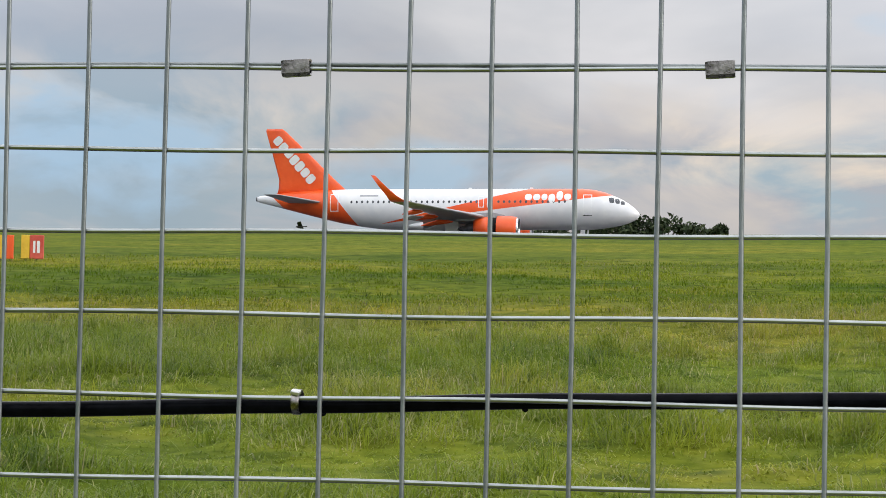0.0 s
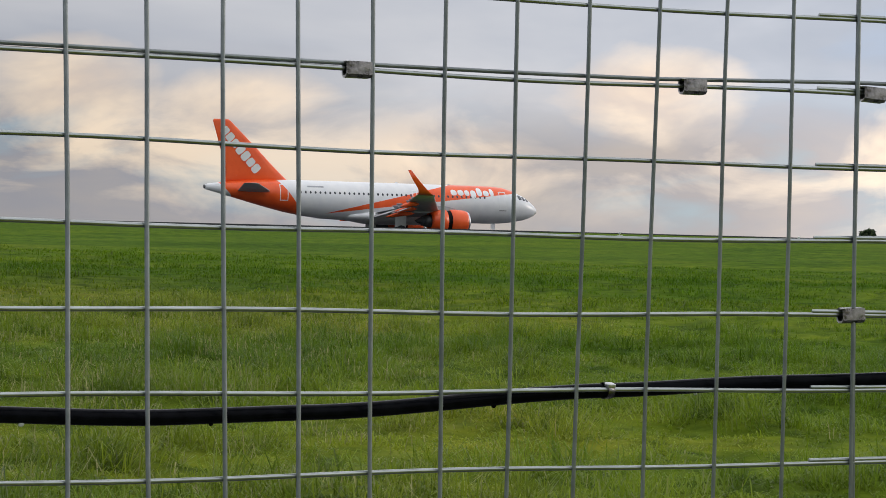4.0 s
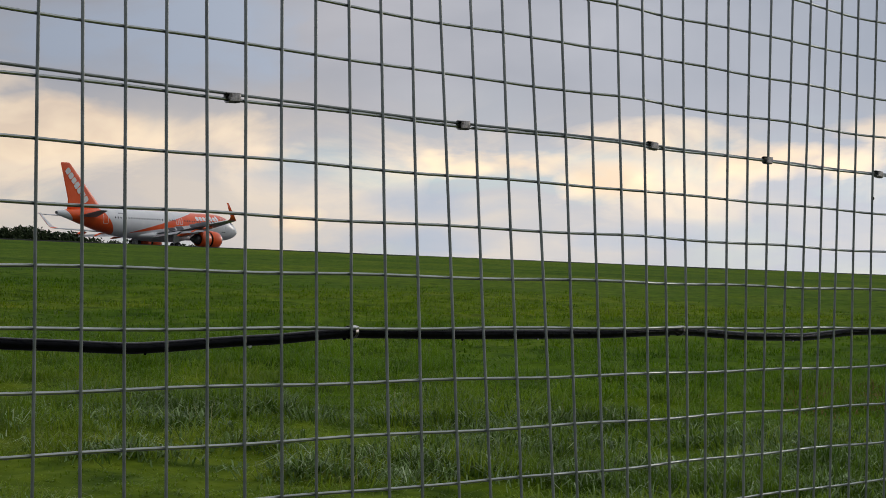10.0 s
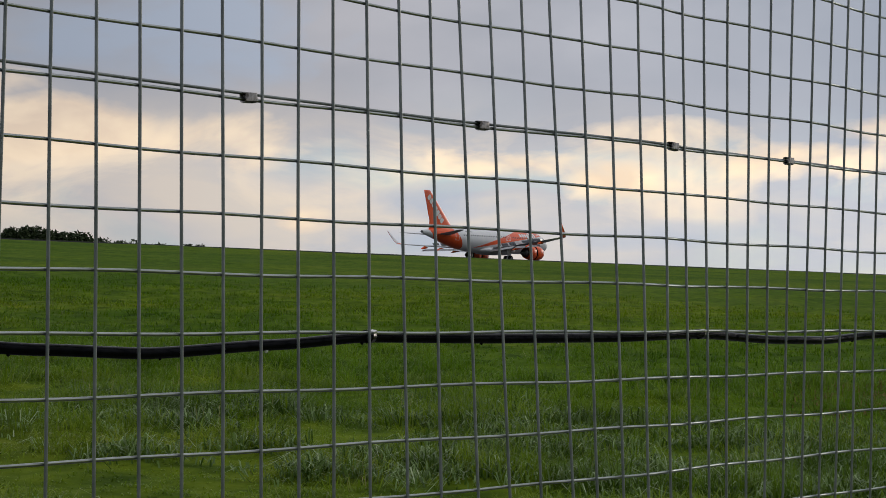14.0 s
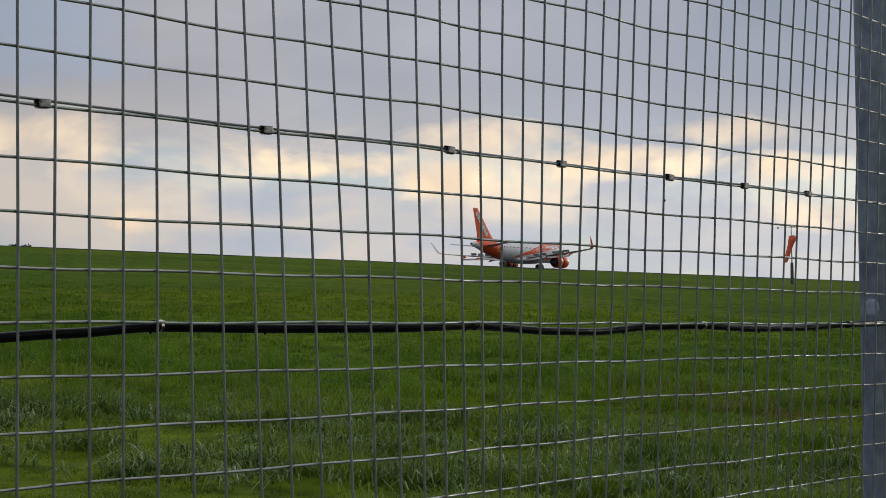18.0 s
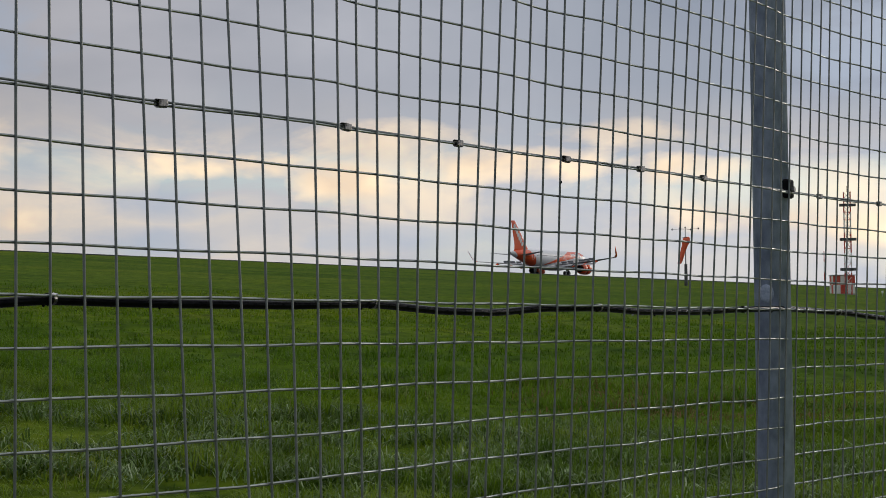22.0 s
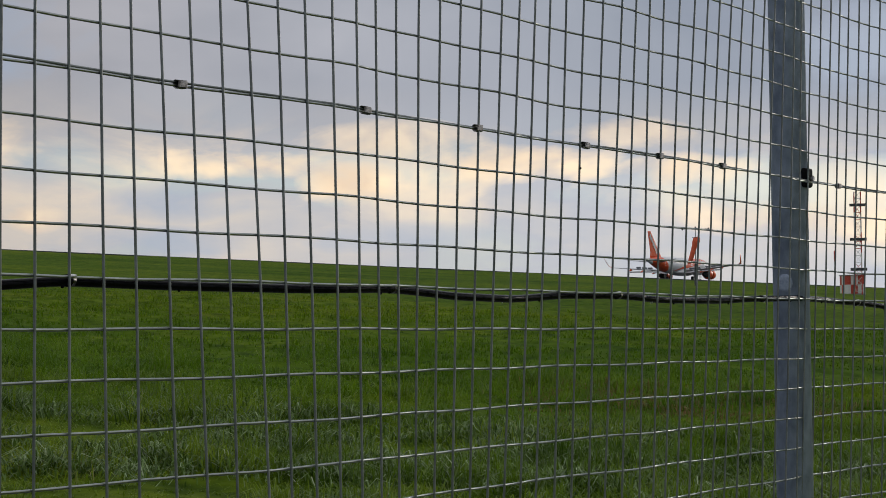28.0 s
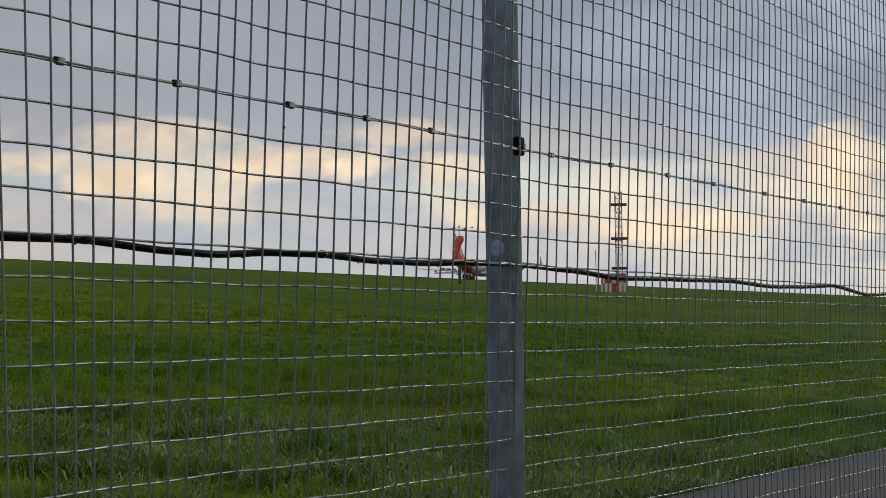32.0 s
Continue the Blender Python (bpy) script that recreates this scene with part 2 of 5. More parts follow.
def mottled(name, dark, light, scale, rough=0.6, metal=0.0, bump=0.0, detail=6.0, scale2=0.0, stretch=(1, 1, 1)):
    """Base colour from two scales of noise, a little roughness variation and bump."""
    m, n, l, b = material(name, rough, metal)
    co = n.new("ShaderNodeTexCoord")
    mp = n.new("ShaderNodeMapping")
    mp.inputs["Scale"].default_value = stretch
    l.new(co.outputs["Object"], mp.inputs[0])
    t = n.new("ShaderNodeTexNoise")
    t.inputs["Scale"].default_value, t.inputs["Detail"].default_value, t.inputs["Roughness"].default_value = scale, detail, 0.6
    l.new(mp.outputs[0], t.inputs["Vector"])
    fac = t.outputs["Fac"]
    if scale2:
        t2 = n.new("ShaderNodeTexNoise")
        t2.inputs["Scale"].default_value, t2.inputs["Detail"].default_value = scale2, 4.0
        l.new(mp.outputs[0], t2.inputs["Vector"])
        mx = n.new("ShaderNodeMath")
        mx.operation = "ADD"
        l.new(t.outputs["Fac"], mx.inputs[0])
        l.new(t2.outputs["Fac"], mx.inputs[1])
        hv = n.new("ShaderNodeMath")
        hv.operation = "MULTIPLY"
        hv.inputs[1].default_value = 0.5
        l.new(mx.outputs[0], hv.inputs[0])
        fac = hv.outputs[0]
    r = ramp(n, [(0.36, dark), (0.64, light)])
    l.new(fac, r.inputs[0])
    l.new(r.outputs[0], b.inputs["Base Color"])
    rr = n.new("ShaderNodeMapRange")
    rr.inputs["To Min"].default_value, rr.inputs["To Max"].default_value = max(0.05, rough - 0.12), min(1.0, rough + 0.12)
    l.new(fac, rr.inputs["Value"])
    l.new(rr.outputs[0], b.inputs["Roughness"])
    if bump:
        bp = n.new("ShaderNodeBump")
        bp.inputs["Strength"].default_value = bump
        bp.inputs["Distance"].default_value = 0.02
        l.new(fac, bp.inputs["Height"])
        l.new(bp.outputs[0], b.inputs["Normal"])
    return m


# One wire in two tones: sky light on the horizontals painted as brighter metal.
GALV = mottled("shaded_galvanised_wire", (0.148, 0.165, 0.167), (0.255, 0.277, 0.279), 60, 0.4, 0.7, 0.0, scale2=9.0)
LITWIRE = mottled("skylit_galvanised_wire", (0.27, 0.294, 0.288), (0.42, 0.448, 0.438), 60, 0.32, 1.0, 0.0, scale2=9.0)
# Zinc tinted blue: the sky's reflection is put into the base colour.
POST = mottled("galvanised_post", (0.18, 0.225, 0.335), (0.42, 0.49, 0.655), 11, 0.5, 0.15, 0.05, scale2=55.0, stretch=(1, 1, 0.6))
BLOOM = mottled("zinc_bloom", (0.20, 0.25, 0.35), (0.37, 0.43, 0.56), 60, 0.6, 0.1, scale2=300.0)
CLIP = mottled("weathered_clip", (0.075, 0.068, 0.064), (0.34, 0.325, 0.315), 120, 0.28, 1.0, 0.1)
STEEL = mottled("bright_steel", (0.5, 0.5, 0.5), (0.72, 0.72, 0.71), 220, 0.32, 0.9, 0.05)
WATER = mottled("water_drop", (0.55, 0.58, 0.6), (0.7, 0.72, 0.74), 50, 0.05)
PRINT = mottled("cable_print", (0.07, 0.075, 0.09), (0.14, 0.15, 0.17), 300, 0.6)
RUBBER = mottled("black_cable", (0.002, 0.0022, 0.0032), (0.005, 0.0055, 0.008), 90, 0.2, 0.0, 0.05)
RUBBER.node_tree.nodes["Principled BSDF"].inputs["Specular IOR Level"].default_value = 0.035
BLACK = mottled("black_plastic", (0.003, 0.003, 0.004), (0.008, 0.008, 0.009), 120, 0.5)
BLACK.node_tree.nodes["Principled BSDF"].inputs["Specular IOR Level"].default_value = 0.08
ASPHALT = mottled("asphalt", (0.022, 0.023, 0.028), (0.046, 0.047, 0.054), 70, 0.8, 0.0, 0.3, scale2=0.6)
WHITE = mottled("white_paint", (0.74, 0.75, 0.76), (0.84, 0.84, 0.84), 0.7, 0.3)
GREY = mottled("grey_paint", (0.28, 0.29, 0.31), (0.38, 0.39, 0.41), 1.2, 0.4)
ORANGE = mottled("orange_paint", (0.78, 0.085, 0.012), (0.86, 0.115, 0.02), 0.8, 0.32)
DARKMETAL = mottled("dark_metal", (0.05, 0.05, 0.055), (0.12, 0.12, 0.125), 3.0, 0.5, 0.5)
CHROME = mottled("bare_metal", (0.5, 0.5, 0.52), (0.68, 0.68, 0.69), 4.0, 0.25, 1.0)
GLASS = mottled("dark_window", (0.03, 0.034, 0.042), (0.06, 0.066, 0.078), 2.0, 0.12)
TYRE = mottled("tyre", (0.012, 0.012, 0.012), (0.03, 0.03, 0.03), 9.0, 0.8)
REDPAINT = mottled("red_paint", (0.46, 0.05, 0.03), (0.64, 0.10, 0.065), 2.5, 0.5)
SOCK = mottled("windsock_cloth", (0.72, 0.10, 0.045), (0.85, 0.16, 0.08), 2.5, 0.8)
YELLOW = mottled("yellow_sign", (0.62, 0.36, 0.02), (0.78, 0.5, 0.04), 3.0, 0.5)
BARK = mottled("bark", (0.035, 0.028, 0.02), (0.09, 0.07, 0.05), 3.0, 0.9)


def field_tint(n, l):
    """Tone of the sward over the field: broad bands along the fence, patches and small blotches."""
    co = n.new("ShaderNodeTexCoord")
    out = None
    for scale, sz, stops in (((0.022, 0.085, 0.05), 5.0, [(0.34, (0.66, 0.76, 0.8)), (0.5, (1.0, 1.0, 1.0)), (0.64, (1.34, 1.16, 1.1))]),
                             ((0.22, 0.30, 0.2), 5.0, [(0.34, (0.72, 0.80, 0.8)), (0.52, (1.0, 1.0, 1.0)), (0.70, (1.30, 1.08, 1.35))]),
                             ((1.5, 1.9, 1.5), 4.0, [(0.34, (0.50, 0.58, 0.66)), (0.5, (1.0, 1.0, 1.0)), (0.66, (1.42, 1.30, 1.35))])):
        mp = n.new("ShaderNodeMapping")
        mp.inputs["Scale"].default_value = scale
        l.new(co.outputs["Object"], mp.inputs[0])
        t = n.new("ShaderNodeTexNoise")
        t.inputs["Scale"].default_value, t.inputs["Detail"].default_value, t.inputs["Roughness"].default_value = 1.0, sz, 0.6
        l.new(mp.outputs[0], t.inputs["Vector"])
        r = ramp(n, stops)
        l.new(t.outputs["Fac"], r.inputs[0])
        if out is None:
            out = r.outputs[0]
        else:
            mx = n.new("ShaderNodeMix")
            mx.data_type, mx.blend_type = "RGBA", "MULTIPLY"
            mx.inputs[0].default_value = 1.0
            l.new(out, mx.inputs[6])
            l.new(r.outputs[0], mx.inputs[7])
            out = mx.outputs[2]
    # strips left by mowing: a lush dark one and a dry one below it
    sp = n.new("ShaderNodeSeparateXYZ")
    l.new(co.outputs["Object"], sp.inputs[0])
    wob = n.new("ShaderNodeTexNoise")
    wob.inputs["Scale"].default_value, wob.inputs["Detail"].default_value = 0.16, 5.0
    l.new(co.outputs["Object"], wob.inputs["Vector"])
    wm = n.new("ShaderNodeMath")
    wm.operation, wm.inputs[1].default_value = "MULTIPLY_ADD", 26.0
    l.new(wob.outputs["Fac"], wm.inputs[0])
    l.new(sp.outputs[1], wm.inputs[2])
    mr = n.new("ShaderNodeMapRange")
    mr.inputs["From Min"].default_value, mr.inputs["From Max"].default_value = 33.0, 113.0
    l.new(wm.outputs[0], mr.inputs["Value"])
    one = (1.0, 1.0, 1.0)
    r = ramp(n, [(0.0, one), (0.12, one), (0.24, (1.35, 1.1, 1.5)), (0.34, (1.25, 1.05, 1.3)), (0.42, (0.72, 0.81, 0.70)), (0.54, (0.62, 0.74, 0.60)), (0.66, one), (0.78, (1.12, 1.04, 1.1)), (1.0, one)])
    l.new(mr.outputs[0], r.inputs[0])
    mx = n.new("ShaderNodeMix")
    mx.data_type, mx.blend_type = "RGBA", "MULTIPLY"
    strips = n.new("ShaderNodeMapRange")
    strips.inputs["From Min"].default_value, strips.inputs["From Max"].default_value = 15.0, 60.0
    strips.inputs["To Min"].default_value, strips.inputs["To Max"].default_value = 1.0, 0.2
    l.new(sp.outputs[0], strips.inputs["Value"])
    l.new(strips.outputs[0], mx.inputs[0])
    l.new(out, mx.inputs[6])
    l.new(r.outputs[0], mx.inputs[7])
    out = mx.outputs[2]
    # yellower tint at the one end of the field, greener and darker towards the other
    sp = n.new("ShaderNodeSeparateXYZ")
    l.new(co.outputs["Object"], sp.inputs[0])
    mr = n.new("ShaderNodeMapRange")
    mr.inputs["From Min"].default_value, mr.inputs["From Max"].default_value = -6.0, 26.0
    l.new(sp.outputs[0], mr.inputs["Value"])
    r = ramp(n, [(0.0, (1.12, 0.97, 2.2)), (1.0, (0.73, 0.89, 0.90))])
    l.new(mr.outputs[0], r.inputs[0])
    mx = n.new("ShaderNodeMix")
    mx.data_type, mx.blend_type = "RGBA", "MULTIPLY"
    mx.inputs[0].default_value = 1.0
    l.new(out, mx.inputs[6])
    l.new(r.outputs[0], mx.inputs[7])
    return mx.outputs[2]


def leaf_material(name, stops, rough=0.6, field=False, thin=0.0, gloss=0.06):
    """Foliage: a colour for each leaf or blade, shifted in patches across the ground."""
    m, n, l, b = material(name, rough)
    g = n.new("ShaderNodeNewGeometry")
    r = ramp(n, stops)
    l.new(g.outputs["Random Per Island"], r.inputs[0])
    col = r.outputs[0]
    if field:
        mx = n.new("ShaderNodeMix")
        mx.data_type, mx.blend_type = "RGBA", "MULTIPLY"
        mx.inputs[0].default_value = 1.0
        l.new(col, mx.inputs[6])
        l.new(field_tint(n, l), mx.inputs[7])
        col = mx.outputs[2]
    l.new(col, b.inputs["Base Color"])
    b.inputs["Specular IOR Level"].default_value = gloss
    if thin:
        tr = n.new("ShaderNodeBsdfTranslucent")
        l.new(col, tr.inputs[0])
        ms = n.new("ShaderNodeMixShader")
        ms.inputs[0].default_value = thin
        l.new(b.outputs[0], ms.inputs[1])
        l.new(tr.outputs[0], ms.inputs[2])
        l.new(ms.outputs[0], n["Material Output"].inputs[0])
    return m


BLADE = leaf_material("grass_blade", [(0.0, (0.145, 0.220, 0.010)), (0.5, (0.165, 0.248, 0.012)), (0.9, (0.185, 0.268, 0.018)), (1.0, (0.23, 0.27, 0.06))], 0.5, True, 0.5, 0.12)
# Backlight and wet glint on the long blades are put into their pale colour.
PALE = leaf_material("pale_blade", [(0.0, (0.14, 0.235, 0.045)), (0.5, (0.21, 0.32, 0.095)), (0.85, (0.31, 0.42, 0.19)), (1.0, (0.50, 0.58, 0.36))], 0.35, False, 0.4, 0.4)
LUSH = leaf_material("lush_leaf", [(0.0, (0.052, 0.100, 0.014)), (0.55, (0.098, 0.168, 0.030)), (0.85, (0.16, 0.25, 0.065)), (0.95, (0.21, 0.31, 0.11)), (1.0, (0.33, 0.43, 0.20))], 0.4, False, 0.35, 0.22)
WEED = leaf_material("dry_weed", [(0.0, (0.10, 0.10, 0.03)), (0.5, (0.19, 0.13, 0.05)), (1.0, (0.26, 0.17, 0.08))], 0.7, False, 0.3)
FIELD = leaf_material("field_blade", [(0.0, (0.10, 0.165, 0.005)), (0.5, (0.128, 0.203, 0.006)), (0.9, (0.162, 0.244, 0.010)), (1.0, (0.17, 0.19, 0.05))], 0.6, True, 0.45)
STRAW = leaf_material("seed_head", [(0.0, (0.20, 0.23, 0.07)), (0.6, (0.30, 0.30, 0.12)), (1.0, (0.40, 0.37, 0.19))], 0.7, False, 0.3)
LEAF = leaf_material("tree_leaf", [(0.0, (0.022, 0.034, 0.018)), (0.5, (0.042, 0.060, 0.030)), (1.0, (0.075, 0.095, 0.045))], 0.6)


def ground_material():
    m, n, l, b = material("grass_ground", 0.9)
    co = n.new("ShaderNodeTexCoord")
    t = n.new("ShaderNodeTexNoise")
    t.inputs["Scale"].default_value, t.inputs["Detail"].default_value, t.inputs["Roughness"].default_value = 2.2, 6.0, 0.6
    l.new(co.outputs["Object"], t.inputs["Vector"])
    r = ramp(n, [(0.30, (0.068, 0.104, 0.004)), (0.5, (0.088, 0.130, 0.006)), (0.70, (0.108, 0.152, 0.011))])
    l.new(t.outputs["Fac"], r.inputs[0])
    mx = n.new("ShaderNodeMix")
    mx.data_type, mx.blend_type = "RGBA", "MULTIPLY"
    mx.inputs[0].default_value = 1.0
    l.new(r.outputs[0], mx.inputs[6])
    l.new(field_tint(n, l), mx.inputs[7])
    l.new(mx.outputs[2], b.inputs["Base Color"])
    bp = n.new("ShaderNodeBump")
    bp.inputs["Strength"].default_value, bp.inputs["Distance"].default_value = 0.5, 0.12
    b.inputs["Specular IOR Level"].default_value = 0.02
    l.new(t.outputs["Fac"], bp.inputs["Height"])
    l.new(bp.outputs[0], b.inputs["Normal"])
    return m


GROUND = ground_material()


def livery_material():
    """White fuselage with an orange wedge sweeping up over the front and an orange rear end."""
    m, n, l, b = material("livery", 0.28)
    co = n.new("ShaderNodeTexCoord")
    sp = n.new("ShaderNodeSeparateXYZ")
    l.new(co.outputs["Object"], sp.inputs[0])
    x, z = sp.outputs[0], sp.outputs[2]

    def mth(op, a, c):
        k = n.new("ShaderNodeMath")
        k.operation = op
        for i, v in enumerate((a, c)):
            if isinstance(v, (int, float)):
                k.inputs[i].default_value = v
            else:
                l.new(v, k.inputs[i])
        return k.outputs[0]
    low = mth("GREATER_THAN", z, mth("ADD", mth("MULTIPLY", x, 0.1227), 0.755))
    high = mth("LESS_THAN", z, mth("ADD", mth("MULTIPLY", x, 0.2376), -0.689))
    front = mth("MULTIPLY", mth("MULTIPLY", low, high), mth("LESS_THAN", x, 35.6))
    rear = mth("LESS_THAN", x, mth("ADD", 11.9, mth("MULTIPLY", z, -0.782)))
    cone = mth("GREATER_THAN", x, mth("ADD", 0.6, mth("MULTIPLY", mth("SUBTRACT", 6.0, z), 1.0)))
    rear = mth("MULTIPLY", rear, cone)
    mask = mth("MAXIMUM", front, rear)
    t = n.new("ShaderNodeTexNoise")
    t.inputs["Scale"].default_value, t.inputs["Detail"].default_value = 0.9, 6.0
    l.new(co.outputs["Object"], t.inputs["Vector"])
    w = ramp(n, [(0.35, (0.68, 0.69, 0.71)), (0.65, (0.76, 0.76, 0.765))])
    o = ramp(n, [(0.35, (0.78, 0.085, 0.012)), (0.65, (0.86, 0.115, 0.02))])
    l.new(t.outputs["Fac"], w.inputs[0])
    l.new(t.outputs["Fac"], o.inputs[0])
    mx = n.new("ShaderNodeMix")
    mx.data_type = "RGBA"
    l.new(mask, mx.inputs[0])
    l.new(w.outputs[0], mx.inputs[6])
    l.new(o.outputs[0], mx.inputs[7])
    l.new(mx.outputs[2], b.inputs["Base Color"])
    return m


LIVERY = livery_material()

# ---- mesh helpers ----
def mesh_of(name, verts, faces, smooth=False):
    me = bpy.data.meshes.new(name)
    me.from_pydata([tuple(v) for v in verts], [], faces)
    if smooth:
        me.polygons.foreach_set("use_smooth", [True] * len(me.polygons))
    me.update()
    return me


def part(name, me, mat, parent=None, label=""):
    """Links a mesh (or a bmesh) as one object under a thing or a part."""
    if isinstance(me, bmesh.types.BMesh):
        bm, me = me, bpy.data.meshes.new(name)
        bm.to_mesh(me)
        bm.free()
    if mat is not None and not me.materials:
        me.materials.append(mat)
    ob = new(name, me)
    if parent is not None:
        ob.parent = parent
    if label:
        ob["label"] = label
    return ob


def thing(name, m, label, category, group="", kind=""):
    ob = new(name)
    ob.empty_display_size = 0.1
    ob.matrix_world = m
    return tagged(ob, label, category, group, kind)


def tube(points, r, sides=6, cap=True, radii=None):
    """Vertices and faces of a round tube along points."""
    pts = [Vector(p) for p in points]
    verts, faces = [], []
    for i, p in enumerate(pts):
        d = (pts[min(i + 1, len(pts) - 1)] - pts[max(i - 1, 0)]).normalized()
        ref = Vector((0, 1, 0)) if abs(d.y) < 0.9 else Vector((1, 0, 0))
        u = d.cross(ref).normalized()
        v = d.cross(u)
        rr = radii[i] if radii else r
        for k in range(sides):
            a = 2 * math.pi * k / sides
            verts.append(p + u * (rr * math.cos(a)) + v * (rr * math.sin(a)))
    for i in range(len(pts) - 1):
        for k in range(sides):
            a, b = i * sides + k, i * sides + (k + 1) % sides
            faces.append((a, b, b + sides, a + sides))
    if cap:
        faces.append(tuple(range(sides))[::-1])
        faces.append(tuple(range((len(pts) - 1) * sides, len(pts) * sides)))
    return verts, faces


def join(*pieces):
    verts, faces = [], []
    for v, f in pieces:
        o = len(verts)
        verts += list(v)
        faces += [tuple(i + o for i in q) for q in f]
    return verts, faces


def box(x0, x1, y0, y1, z0, z1, bevel=0.0):
    bm = bmesh.new()
    bmesh.ops.create_cube(bm, size=1)
    for v in bm.verts:
        v.co = ((x0 + x1) / 2 + v.co.x * (x1 - x0), (y0 + y1) / 2 + v.co.y * (y1 - y0), (z0 + z1) / 2 + v.co.z * (z1 - z0))
    if bevel:
        bmesh.ops.bevel(bm, geom=bm.edges[:], offset=bevel, segments=2, affect="EDGES", profile=0.5)
    return bm


def loft(rings, closed=True, cap=True):
    """Rings of equal length joined by quads."""
    n = len(rings[0])
    verts = [p for r in rings for p in r]
    faces = []
    for i in range(len(rings) - 1):
        for k in range(n if closed else n - 1):
            a, b = i * n + k, i * n + (k + 1) % n
            faces.append((a, b, b + n, a + n))
    if cap:
        faces.append(tuple(range(n))[::-1])
        faces.append(tuple(range((len(rings) - 1) * n, len(rings) * n)))
    return verts, faces


# ---- ground ----
CREST_Y, CREST_Z, RUNWAY_Z, RUNWAY_Y = 200.0, 14.60, 15.05, 225.0
RUN_X = (-1500, -60, -10, 45, 120, 220, 420, 2500)
RUN_DZ = (-2.0, -0.42, 0.08, 0.52, 0.55, 0.40, 0.46, 2.75)


def run_z(x):
    """The runway climbs slightly along x, with a shallow hump."""
    return sum(np.interp(x + k * 12.0, RUN_X, RUN_DZ) for k in (-2, -1, 0, 1, 2)) / 5.0


def lumps(x, y, size, seed):
    """Smooth uneven mounds, 0 to 1, about size metres across."""
    u, w = x / size, y / size
    iu, iw = np.floor(u), np.floor(w)
    fu, fw = u - iu, w - iw
    fu, fw = fu * fu * (3 - 2 * fu), fw * fw * (3 - 2 * fw)

    def at(a, b):
        h = np.sin(a * 127.1 + b * 311.7 + seed * 74.7) * 43758.5453
        return h - np.floor(h)
    return (at(iu, iw) * (1 - fu) + at(iu + 1, iw) * fu) * (1 - fw) + (at(iu, iw + 1) * (1 - fu) + at(iu + 1, iw + 1) * fu) * fw


def sward(x, y):
    """How rank the grass grows: tussocks, hollows and broad runs, about 0 to 1."""
    return 0.30 * lumps(x, y, 2.6, 1) + 0.38 * lumps(x + 0.4 * y, y, 0.95, 2) + 0.32 * lumps(x, y, 0.42, 3)


def ground_z(x, y):
    """Height of the field: level road strip, long rise to a crest, then the runway's plateau."""
    y = np.asarray(y, float)
    rise = (y - 5.0) * (CREST_Z / (CREST_Y - 5.0))
    t = np.clip((y - CREST_Y) / 14.0, 0, 1)
    plateau = CREST_Z + (RUNWAY_Z - 0.06 - CREST_Z) * t
    z = np.where(y < 5.0, -0.02, np.where(y < CREST_Y, rise - 0.03 * np.exp(-np.maximum(y - 5.0, 0)), plateau))
    z = z + np.clip((y - 205) / 6, 0, 1) * run_z(x)
    w = np.clip((y - 6) / 30.0, 0, 1) * np.clip((230 - y) / 30, 0, 1)
    bump = 0.07 * np.sin(x * 0.11 + 1.3 * np.sin(y * 0.07)) + 0.05 * np.sin(y * 0.33 + x * 0.06) + 0.035 * np.sin(x * 0.31 + y * 0.17)
    near = np.clip((y - 5.2) / 1.5, 0, 1) * np.clip((80 - y) / 30, 0, 1)
    return z + w * bump + near * 0.26 * (sward(x, y) - 0.5)


